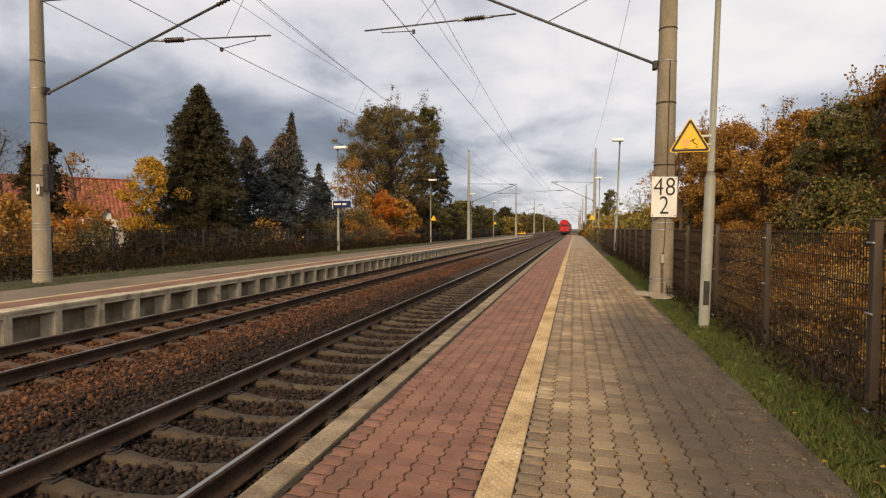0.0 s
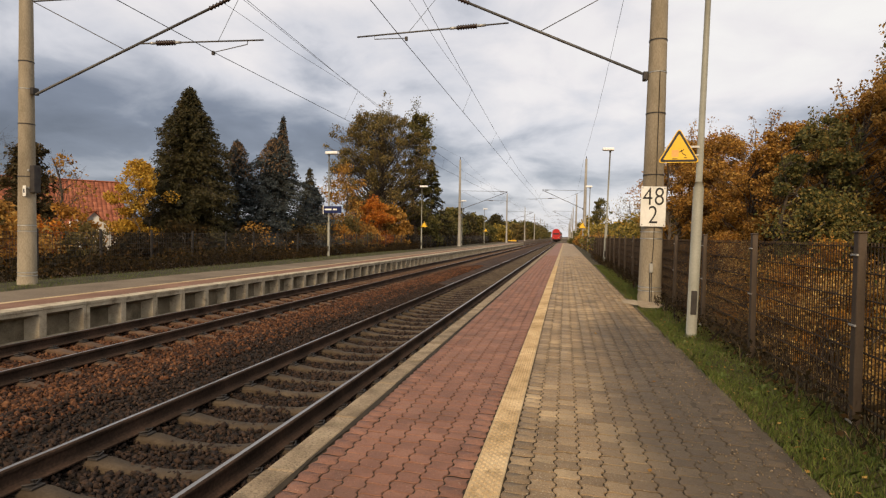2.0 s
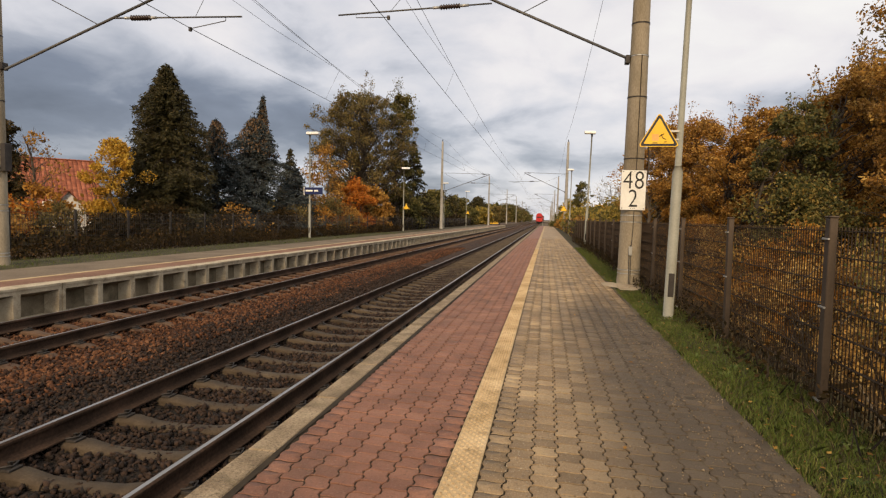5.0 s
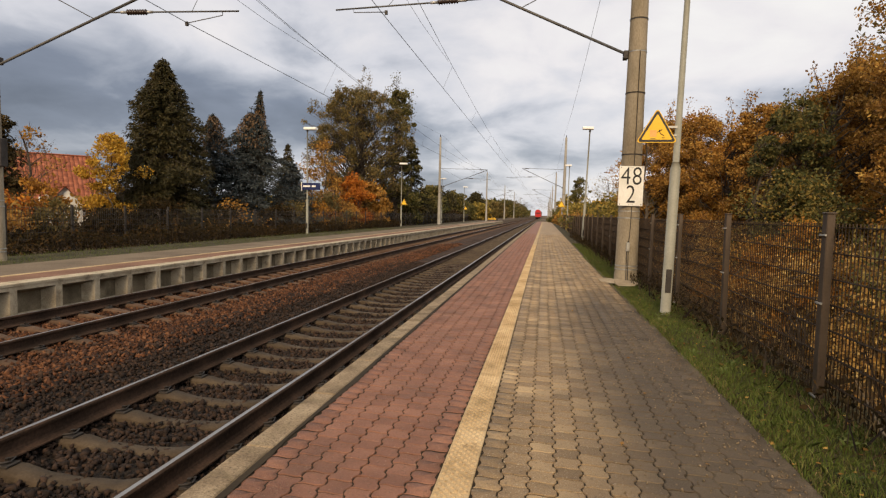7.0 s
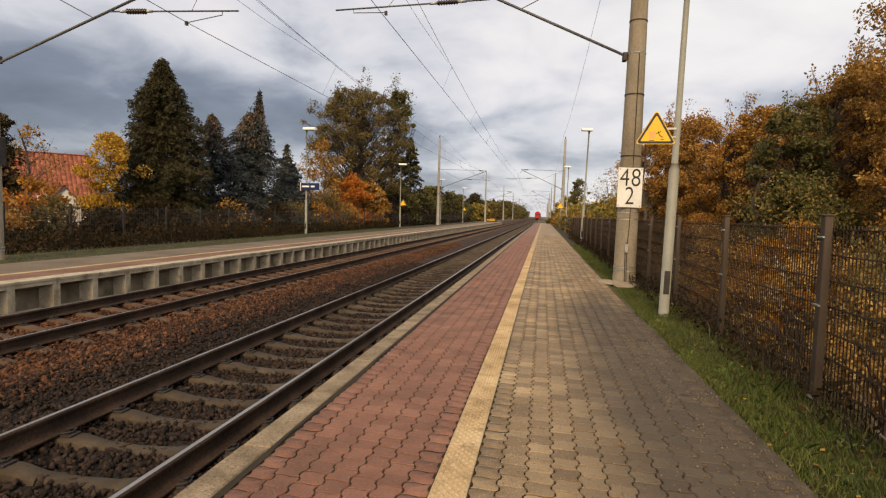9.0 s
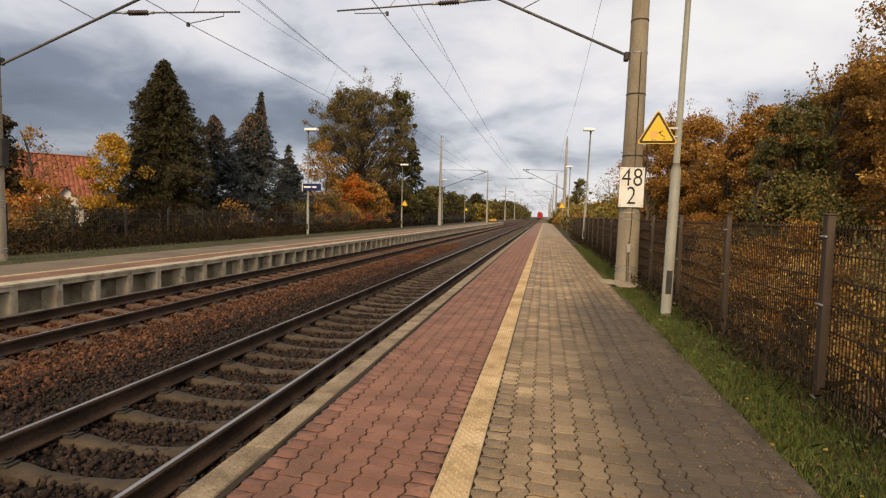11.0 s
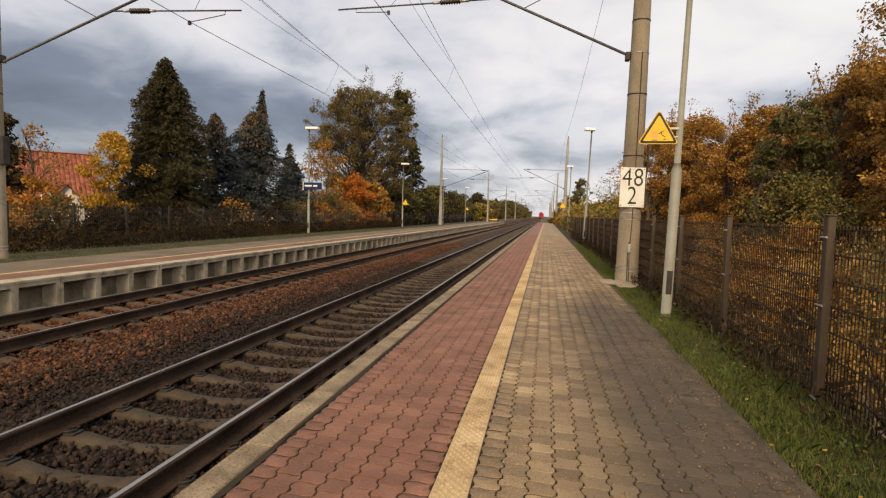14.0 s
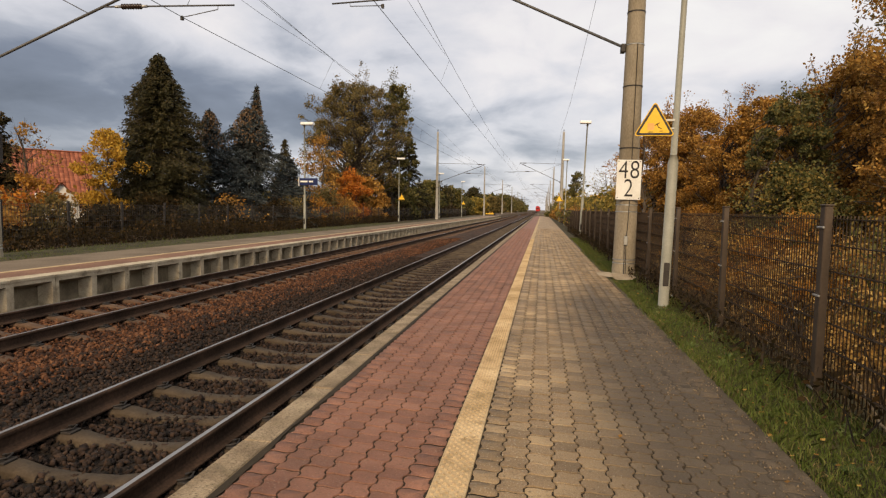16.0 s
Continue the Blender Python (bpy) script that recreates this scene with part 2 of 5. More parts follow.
    bark=mat("bark", [(0.03, 0.024, 0.018), (0.07, 0.055, 0.042), (0.12, 0.10, 0.08)], 0.95, 4, 30, 0.8, stretch=(1, 1, 0.3), bdist=0.03),
    twig=mat("twigs", [(0.012, 0.008, 0.005), (0.022, 0.015, 0.010), (0.05, 0.036, 0.022)], 0.95, 2, 30, 0, rand="Island", spread=0.5),
    grass=mat("grass_blades", [(0.12, 0.085, 0.04), (0.07, 0.085, 0.018), (0.085, 0.125, 0.022), (0.14, 0.18, 0.035), (0.24, 0.20, 0.08)], 0.7, 2.2, 10, 0, rand="Island", spread=0.6, trans=0.3),
    dry=mat("dry_stalks", [(0.09, 0.06, 0.028), (0.20, 0.14, 0.065), (0.34, 0.25, 0.13)], 0.8, 2, 20, 0, rand="Island", spread=0.7, trans=0.2),
    turf=mat("turf", [(0.022, 0.018, 0.008), (0.042, 0.036, 0.014), (0.085, 0.065, 0.03)], 0.95, 2, 30, 0.8, bdist=0.03),
    red_train=mat("red_coach_paint", [(0.36, 0.011, 0.012), (0.43, 0.018, 0.018)], 0.35, 1, 20, 0),
    glass=mat("dark_window_glass", [(0.015, 0.016, 0.018), (0.03, 0.032, 0.034)], 0.12, 1, 10, 0, spec=0.5),
    tile_red=mat("red_roof_tile", [(0.17, 0.05, 0.028), (0.27, 0.085, 0.045), (0.36, 0.13, 0.075)], 0.8, 2, 20, 0.3, rand="Island", spread=0.5),
    plaster=mat("white_plaster", [(0.62, 0.61, 0.58), (0.78, 0.77, 0.74)], 0.9, 1, 30, 0.2),
    yellow_machine=mat("yellow_machine_paint", [(0.55, 0.30, 0.02), (0.70, 0.42, 0.04)], 0.5, 2, 20, 0),
)


def leaf_mat(name, cols, trans=0.35, spec=0.2):
    return mat(name, cols, 0.65, 0.55, 5, 0, rand="Island", spread=0.62, trans=trans, spec=spec)


M.update(
    leaf_orange=leaf_mat("orange_autumn_leaves", [(0.12, 0.05, 0.012), (0.28, 0.118, 0.020), (0.42, 0.195, 0.032), (0.52, 0.30, 0.07)]),
    leaf_fire=leaf_mat("bright_orange_leaves", [(0.16, 0.045, 0.010), (0.36, 0.105, 0.016), (0.55, 0.18, 0.025), (0.60, 0.28, 0.05)]),
    leaf_brown=leaf_mat("brown_green_oak_leaves", [(0.06, 0.052, 0.02), (0.125, 0.10, 0.036), (0.19, 0.14, 0.05), (0.27, 0.175, 0.065)]),
    leaf_rust=leaf_mat("rust_brown_leaves", [(0.11, 0.055, 0.017), (0.26, 0.128, 0.030), (0.43, 0.22, 0.048), (0.56, 0.35, 0.095)]),
    leaf_oakgreen=leaf_mat("dull_green_oak_leaves", [(0.05, 0.058, 0.024), (0.09, 0.095, 0.034), (0.165, 0.14, 0.046), (0.28, 0.19, 0.055)]),
    leaf_oakmix=leaf_mat("turning_oak_leaves", [(0.055, 0.065, 0.022), (0.11, 0.11, 0.034), (0.22, 0.165, 0.048), (0.42, 0.27, 0.07)]),
    leaf_yellow=leaf_mat("yellow_leaves", [(0.15, 0.085, 0.015), (0.38, 0.20, 0.025), (0.57, 0.33, 0.045), (0.66, 0.45, 0.09)]),
    leaf_olive=leaf_mat("olive_leaves", [(0.04, 0.043, 0.014), (0.085, 0.083, 0.026), (0.145, 0.125, 0.04), (0.25, 0.185, 0.06)]),
    leaf_ygreen=leaf_mat("yellow_green_leaves", [(0.06, 0.06, 0.015), (0.16, 0.13, 0.03), (0.34, 0.24, 0.05), (0.50, 0.36, 0.10)]),
    leaf_bramble=leaf_mat("pale_bramble_leaves", [(0.13, 0.075, 0.03), (0.32, 0.17, 0.05), (0.50, 0.31, 0.09), (0.64, 0.47, 0.19)]),
    leaf_weed=leaf_mat("weed_leaves", [(0.05, 0.075, 0.02), (0.08, 0.115, 0.028), (0.13, 0.17, 0.045), (0.22, 0.22, 0.08)]),
    # near-black: shadow inside the hedge and undergrowth is put into this leaf colour
    leaf_dark=leaf_mat("dark_shaded_leaves", [(0.010, 0.008, 0.004), (0.019, 0.014, 0.006), (0.036, 0.025, 0.010), (0.085, 0.046, 0.018)], 0.15, 0.05),
    fir=leaf_mat("fir_needles", [(0.016, 0.016, 0.006), (0.032, 0.029, 0.010), (0.054, 0.045, 0.016), (0.085, 0.064, 0.025)], 0.1),
    spruce=leaf_mat("blue_spruce_needles", [(0.016, 0.022, 0.023), (0.036, 0.046, 0.046), (0.064, 0.075, 0.073), (0.10, 0.105, 0.096)], 0.1),
    cone=leaf_mat("brown_spruce_cones", [(0.07, 0.045, 0.025), (0.14, 0.085, 0.045), (0.20, 0.13, 0.075)], 0.05),
    thuja=leaf_mat("bronze_thuja_leaves", [(0.022, 0.022, 0.009), (0.05, 0.04, 0.015), (0.085, 0.055, 0.02), (0.12, 0.07, 0.025)], 0.15),
)

# ---------------------------------------------------------------- mesh helpers


def raw(name, verts, faces, material):
    """Mesh from numpy arrays; all faces have the same number of corners."""
    verts, faces = np.asarray(verts, np.float32), np.asarray(faces, np.int32)
    me = bpy.data.meshes.new(name)
    k = faces.shape[1]
    me.vertices.add(len(verts)), me.loops.add(faces.size), me.polygons.add(len(faces))
    me.vertices.foreach_set("co", verts.ravel())
    me.loops.foreach_set("vertex_index", faces.ravel())
    me.polygons.foreach_set("loop_start", np.arange(len(faces), dtype=np.int32) * k)
    me.update(calc_edges=True)
    for mm in material if isinstance(material, (list, tuple)) else [material]:
        me.materials.append(mm)
    return me


def part(name, bm, material, parent, label=""):
    """Link a bmesh (or a ready mesh) as one object under a thing or a part."""
    if isinstance(bm, bmesh.types.BMesh):
        me = bpy.data.meshes.new(name)
        bm.to_mesh(me)
        bm.free()
        me.materials.append(material)
    else:
        me = bm
    ob = new(name, me)
    if parent is not None:
        ob.parent = parent
    if label:
        tagged(ob, label)
    return ob


def thing(name, m, label, category, group="", kind=""):
    e = new(name)
    e.empty_display_size = 0.2
    e.matrix_world = m
    return tagged(e, label, category, group, kind)


def box(bm, x0, y0, z0, x1, y1, z1, bevel=0.0):
    r = bmesh.ops.create_cube(bm, size=1.0)
    vs = r["verts"]
    bmesh.ops.scale(bm, vec=(x1 - x0, y1 - y0, z1 - z0), verts=vs)
    bmesh.ops.translate(bm, vec=((x0 + x1) / 2, (y0 + y1) / 2, (z0 + z1) / 2), verts=vs)
    if bevel:
        es = list({e for v in vs for e in v.link_edges})
        bmesh.ops.bevel(bm, geom=es, offset=bevel, segments=1, affect="EDGES")
    return bm


def boxes(*dims, bevel=0.0):
    bm = bmesh.new()
    for d in dims:
        box(bm, *d, bevel=bevel)
    return bm


def tube(bm, pts, rads, seg=8, caps=True):
    """Round bar through points with a radius at each."""
    pts = [Vector(p) for p in pts]
    if isinstance(rads, (int, float)):
        rads = [rads] * len(pts)
    rings = []
    for i, p in enumerate(pts):
        d = (pts[min(i + 1, len(pts) - 1)] - pts[max(i - 1, 0)]).normalized()
        a = d.cross(Vector((0, 0, 1) if abs(d.z) < 0.9 else (0, 1, 0))).normalized()
        b = d.cross(a)
        rings.append([bm.verts.new(p + (a * math.cos(2 * math.pi * k / seg) + b * math.sin(2 * math.pi * k / seg)) * rads[i]) for k in range(seg)])
    for r0, r1 in zip(rings, rings[1:]):
        for k in range(seg):
            f = bm.faces.new((r0[k], r0[(k + 1) % seg], r1[(k + 1) % seg], r1[k]))
            f.smooth = True
    if caps:
        bm.faces.new(rings[0]), bm.faces.new(rings[-1][::-1])
    return bm


def tubes(*specs, seg=8):
    bm = bmesh.new()
    for pts, r in specs:
        tube(bm, pts, r, seg)
    return bm


def extrude_profile(prof, y0, y1, smooth=False):
    """Closed profile of (x, z) pulled along y."""
    bm = bmesh.new()
    a = [bm.verts.new((x, y0, z)) for x, z in prof]
    b = [bm.verts.new((x, y1, z)) for x, z in prof]
    n = len(prof)
    for i in range(n):
        f = bm.faces.new((a[i], a[(i + 1) % n], b[(i + 1) % n], b[i]))
        f.smooth = smooth
    bm.faces.new(a[::-1]), bm.faces.new(b)
    bmesh.ops.recalc_face_normals(bm, faces=bm.faces)
    return bm


def scatter_cards(pos, size, aspect=0.6, up=0.0, rng=RNG, direc=None, fold=True):
    """Small leaf blades (a folded quad each) at the positions, turned at random; up > 0 turns them level."""
    n = len(pos)
    d = rng.normal(size=(n, 3))
    if direc is not None:
        d = direc + 0.45 * d
    d /= np.linalg.norm(d, axis=1, keepdims=True) + 1e-9
    nrm = rng.normal(size=(n, 3))
    nrm[:, 2] += up
    s = np.cross(d, nrm)
    s /= np.linalg.norm(s, axis=1, keepdims=True) + 1e-9
    sz = (size * rng.uniform(0.6, 1.4, n))[:, None]
    a, b = d * sz * 0.5, s * sz * 0.5 * aspect
    v = np.stack([pos - a, pos - 0.1 * a + b, pos + a, pos - 0.1 * a - b], 1).reshape(-1, 3)
    f = np.arange(n * 4).reshape(n, 4)
    return v, f


# ---------------------------------------------------------------- ground and track bed
def build_ground():
    prof = [(-2500, -0.15), (-13.0, -0.15), (-9.6, -0.15), (-9.55, -0.95), (-1.35, -0.95), (-1.3, -0.15), (2.2, -0.15), (2500, -0.25)]
    ys = [-60, 0, 20, 60, 150, 400, 1200, 3500]
    v = [(x, y, z) for y in ys for x, z in prof]
    n = len(prof)
    f = [(j * n + i, j * n + i + 1, (j + 1) * n + i + 1, (j + 1) * n + i) for j in range(len(ys) - 1) for i in range(n - 1)]
    g = new("ground", raw("ground", v, f, M["soil"]))
    tagged(g, "dark leaf-strewn soil beside the railway", "ground", kind="structure")


build_ground()

TRACKS = [(-3.22, "sleeper", "stone_dark"), (-7.55, "sleeper_rust", "stone_rust")]

# ---------------------------------------------------------------- tracks
def rail_mesh():
    half = [(0.075, 0.0), (0.075, 0.012), (0.018, 0.032), (0.0085, 0.05), (0.0085, 0.125), (0.034, 0.138), (0.036, 0.16), (0.028, 0.169), (0.018, 0.172)]
    prof = [(x, z - 0.172) for x, z in half] + [(-x, z - 0.172) for x, z in half[::-1]]
    bm = bmesh.new()
    ys = [-25, 0, 12, 30, 80, 200, 900]
    rings = [[bm.verts.new((x, y, z)) for x, z in prof] for y in ys]
    n = len(prof)
    for a, b in zip(rings, rings[1:]):
        for i in range(n):
            f = bm.faces.new((a[i], a[(i + 1) % n], b[(i + 1) % n], b[i]))
            f.material_index = 1 if i in (8,) else 0
    bm.faces.new(rings[0]), bm.faces.new(rings[-1])
    bmesh.ops.recalc_face_normals(bm, faces=bm.faces)
    me = bpy.data.meshes.new("rail")
    bm.to_mesh(me)
    bm.free()
    me.materials.append(M["rail_side"]), me.materials.append(M["rail_top"])
    return me


def sleeper_mesh(material):
    """Prestressed concrete sleeper: raised seats under the rails, lower and narrower waist, bevelled top edges."""
    xs = [-1.3, -1.28, -0.98, -0.52, -0.3, 0, 0.3, 0.52, 0.98, 1.28, 1.3]
    tops = [-0.11, -0.06, 0.0, 0.0, -0.035, -0.045, -0.035, 0.0, 0.0, -0.06, -0.11]
    wid = [0.085, 0.095, 0.098, 0.092, 0.076, 0.070, 0.076, 0.092, 0.098, 0.095, 0.085]
    bm = bmesh.new()
    rings = []
    for x, t, w in zip(xs, tops, wid):
        rings.append([bm.verts.new(c) for c in ((x, -w - 0.02, -0.22), (x, -w - 0.008, t - 0.025), (x, -w + 0.02, t), (x, w - 0.02, t), (x, w + 0.008, t - 0.025), (x, w + 0.02, -0.22))])
    for a, b in zip(rings, rings[1:]):
        for i in range(5):
            bm.faces.new((a[i], a[i + 1], b[i + 1], b[i])).smooth = i in (1, 2, 3)
    bm.faces.new(rings[0]), bm.faces.new(rings[-1])
    bmesh.ops.recalc_face_normals(bm, faces=bm.faces)
    me = bpy.data.meshes.new("sleeper")
    bm.to_mesh(me)
    bm.free()
    me.materials.append(material)
    return me


def clip_mesh():
    """Rail fastening: guide plate, spring clip and screw head on both sides of the foot."""
    bm = bmesh.new()
    for s in (1,):
        box(bm, s * 0.13 - 0.05, -0.06, 0, s * 0.13 + 0.05, 0.06, 0.02, 0.004)
        tube(bm, [(s * 0.08, -0.05, 0.03), (s * 0.14, -0.055, 0.045), (s * 0.15, 0, 0.03), (s * 0.14, 0.055, 0.045), (s * 0.08, 0.05, 0.03)], 0.008, 5)
        tube(bm, [(s * 0.125, 0, 0.01), (s * 0.125, 0, 0.06)], 0.016, 6)
    me = bpy.data.meshes.new("rail_clip")
    bm.to_mesh(me)
    bm.free()
    me.materials.append(M["dark_steel"])
    return me


def build_tracks():
    rail, clip = rail_mesh(), clip_mesh()
    top = RAIL_Z - 0.172 - 0.012
    for k, (cx, ms, _) in enumerate(TRACKS):
        words = "concrete sleepers in dark ballast" if k == 0 else "rust-stained sleepers in brown ballast"
        tr = thing("railway_track", pose(cx, 0, 0), "straight track with polished rails on " + words, "railway track", "tracks of the station")
        for s in (-1, 1):
            part("rail", rail, None, tr, "brown rusty rail with a polished head").location = (s * 0.7535, 0, RAIL_Z)
        me = sleeper_mesh(M[ms])
        for i in range(150):
            y = -3.1 + 0.6 * i + (0.05 if k else 0.0)
            ob = part("sleeper", me, None, tr)
            ob.location, ob.rotation_euler = (RNG.uniform(-0.015, 0.015), y, top + RNG.uniform(-0.006, 0.004)), (0, 0, RNG.uniform(-0.008, 0.008))
            if i < 30:
                for s in (-1, 1):
                    c = part("rail_clip", clip, None, ob)
                    c.location = (s * 0.7535, 0, 0)
                    c = part("rail_clip", clip, None, ob)
                    c.location, c.rotation_euler = (s * 0.7535, 0, 0), (0, 0, math.pi)
        # far sleepers, too small to tell apart
        v0 = np.array([(x, y, z) for x in (-1.3, 1.3) for y in (-0.12, 0.12) for z in (-0.2, 0.0)])
        f0 = np.array([(1, 3, 7, 5), (0, 1, 5, 4), (2, 6, 7, 3), (0, 2, 3, 1), (4, 5, 7, 6)])
        ys = -3.1 + 0.6 * np.arange(150, 900)
        v = (v0[None] + np.stack([0 * ys, ys, 0 * ys + top], 1)[:, None]).reshape(-1, 3)
        f = (f0[None] + (np.arange(len(ys)) * 8)[:, None, None]).reshape(-1, 4)
        tagged(part("far_sleepers", raw("far_sleepers", v, f, M[ms]), None, tr), kind="stuff")


def ballast_height(x):
    """Ballast profile across the two tracks."""
    z = np.full_like(x, BED_Z)
    mid = np.abs(x - (-5.4))
    z += np.where(mid < 0.85, 0.10 * (1 - mid / 0.85), 0)
    for cx, _, _ in TRACKS:
        inner = np.abs(x - cx) < 0.68
        z = np.where(inner, BED_Z - 0.03, z)
    return z


def build_ballast():
    # the bed that closes the gaps
    xs = np.linspace(-9.15, -1.66, 60)
    ys = np.concatenate([np.arange(-10, 30, 0.25), np.arange(30, 120, 2), [150, 250, 500, 900]])
    X, Y = np.meshgrid(xs, ys)
    Z = ballast_height(X) - 0.02 + RNG.uniform(-0.015, 0.015, X.shape)
    v = np.stack([X, Y, Z], -1).reshape(-1, 3)
    nx = len(xs)
    i = (np.arange(len(ys) - 1)[:, None] * nx + np.arange(nx - 1)[None]).ravel()
    f = np.stack([i, i + 1, i + nx + 1, i + nx], 1)
    me = raw("ballast", v, f, [M["ballast"], M["bed_rust"], M["bed_dark"]])
    cxm = xs[(np.arange(len(f)) % (nx - 1))]
    ym = v[f[:, 0], 1]
    idx = np.where(cxm < np.where(ym < 14, -5.3, -4.4), 1, 2)
    me.polygons.foreach_set("material_index", idx.astype(np.int32))
    tagged(new("ballast", me), "bed of dark brown railway ballast", "ballast", kind="stuff")
    # stones
    octa = np.array([(1, 0, 0), (-1, 0, 0), (0, 1, 0), (0, -1, 0), (0, 0, 1), (0, 0, -1)], float)
    cf = np.array([(0, 2, 4), (2, 1, 4), (1, 3, 4), (3, 0, 4), (2, 0, 5), (1, 2, 5), (3, 1, 5), (0, 3, 5)])

    def stones(name, n, xr, yr, r, material, label, power=1.45):
        x = RNG.uniform(*xr, n)
        y = yr[0] + (yr[1] - yr[0]) * RNG.uniform(0, 1, n) ** power
        z = ballast_height(x) + RNG.uniform(-0.025, 0.018, n)
        s = r * RNG.uniform(0.6, 1.35, n)
        v = (octa[None] * RNG.uniform(0.6, 1.3, (n, 6, 1)) + RNG.uniform(-0.35, 0.35, (n, 6, 3))) * RNG.uniform(0.55, 1.25, (n, 1, 3)) * s[:, None, None]
        q = RNG.normal(size=(n, 4))
        q /= np.linalg.norm(q, axis=1, keepdims=True)
        w, a, b, c = q.T
        R = np.stack([1 - 2 * (b * b + c * c), 2 * (a * b - c * w), 2 * (a * c + b * w), 2 * (a * b + c * w), 1 - 2 * (a * a + c * c), 2 * (b * c - a * w), 2 * (a * c - b * w), 2 * (b * c + a * w), 1 - 2 * (a * a + b * b)], 1).reshape(n, 3, 3)
        v = np.einsum("nij,nkj->nki", R, v) + np.stack([x, y, z], 1)[:, None]
        f = (cf[None] + (np.arange(n) * 6)[:, None, None]).reshape(-1, 3)
        tagged(new(name, raw(name, v.reshape(-1, 3), f, material)), label, "ballast", kind="stuff")
    stones("ballast_stones", 44000, (-5.55, -1.7), (0.5, 22), 0.0285, M["stone_dark"], "dark grey-brown crushed ballast stones")
    stones("ballast_stones", 60000, (-9.1, -5.0), (2.5, 36), 0.030, M["stone_rust"], "rust-brown crushed ballast stones")


# ---------------------------------------------------------------- the platform on which the camera stands
EDGE = -1.65
PLAT_END = 128


def build_platform():
    p = thing("platform", pose(0, 0, 0), "paved station platform with a concrete edge", "platform", kind="structure")
    part("base", boxes((EDGE + 0.06, -12, -0.9, 1.46, PLAT_END, -0.008)), M["joint"], p, "dark sandy bedding between the pavers")
    # coping stones
    bm = boxes((0, 0.004, -0.16, 0.18, 0.996, 0.004), bevel=0.01)
    me = bpy.data.meshes.new("coping_stone")
    bm.to_mesh(me)
    bm.free()
    me.materials.append(M["coping"])
    for i in range(-12, PLAT_END):
        part("coping_stone", me, None, p).location = (EDGE, i, RNG.uniform(-0.003, 0.003))
    # broken dark mortar between coping and pavers
    v, f = [], []
    for i in range(420):
        y = 1.5 + 0.05 * i
        w = 0.022 + 0.03 * max(0.0, noise.noise((y * 1.7, 2.2, 0.4)) + 0.15) + 0.012 * noise.noise((y * 9, 5.2, 0.4))
        v += [(EDGE + 0.178, y, 0.0005), (EDGE + 0.184 + max(0.008, w), y, 0.0012)]
        if i:
            f.append((2 * i - 2, 2 * i - 1, 2 * i + 1, 2 * i))
    part("mortar_seam", raw("mortar_seam", v, f, M["joint"]), None, p, "broken dark mortar beside the coping")
    part("edge_wall", boxes((EDGE + 0.03, -12, -0.9, EDGE + 0.058, PLAT_END, -0.165)), M["concrete"], p)
    # tactile strip: slabs with studs
    bm = boxes((0, 0.002, -0.05, 0.185, 0.298, 0.002), bevel=0.003)
    for b in range(10):
        for a in range(4 - b % 2):
            x, y = 0.023 + 0.046 * a + 0.023 * (b % 2), 0.016 + 0.0298 * b
            bmesh.ops.create_cone(bm, cap_ends=True, segments=6, radius1=0.0105, radius2=0.006, depth=0.008, matrix=Matrix.Translation((x, y, 0.006)))
    me = bpy.data.meshes.new("tactile_slab")
    bm.to_mesh(me)
    bm.free()
    me.materials.append(M["yellow"])
    for i in range(-30, 90):
        part("tactile_slab", me, None, p).location = (-0.465, 0.3 * i, RNG.uniform(-0.001, 0.001))
    part("tactile_strip", boxes((-0.465, 27.0, -0.05, -0.28, PLAT_END, 0.002)), M["yellow"], p)
    part("kerb", boxes((1.40, -12, -0.3, 1.46, PLAT_END, -0.004), bevel=0.006), M["asphalt"], p, "dark edging stone along the grass")
    part("far_red_paving", boxes((EDGE + 0.24, 42.0, -0.05, -0.468, PLAT_END, -0.002)), M["red"], p)
    part("far_grey_paving", boxes((-0.277, 42.0, -0.05, 1.397, PLAT_END, -0.002)), M["grey"], p)
    return p


PAVER_L = 0.132      # length of a paver along the platform


def paver_arrays(w, sign, gap_x=0.009, gap_y=0.0095):
    """Interlocking paver with stepped sides that match those of the staggered columns beside it."""
    ln, a, b = PAVER_L, 0.010 * sign, 0.007
    o = [(0, 0), (0.25 * w, b), (0.75 * w, -b)]
    o += [(w, 0), (w + a, 0.1 * ln), (w + a, 0.4 * ln), (w - a, 0.6 * ln), (w - a, 0.9 * ln)]
    o += [(w, ln), (0.75 * w, ln - b), (0.25 * w, ln + b)]
    o += [(0, ln), (-a, 0.9 * ln), (-a, 0.6 * ln), (a, 0.4 * ln), (a, 0.1 * ln)]
    o = [((x - w / 2) * (1 - gap_x / w), (y - ln / 2) * (1 - gap_y / ln)) for x, y in o]
    n = len(o)
    top = np.array([(x - math.copysign(min(0.003, abs(x)), x), y - math.copysign(min(0.003, abs(y)), y), 0) for x, y in o])
    low = np.array([(x, y, -0.004) for x, y in o])
    bot = np.array([(x * 0.88, y * 0.88, -0.05) for x, y in o])
    return np.concatenate([top, low, bot]), n


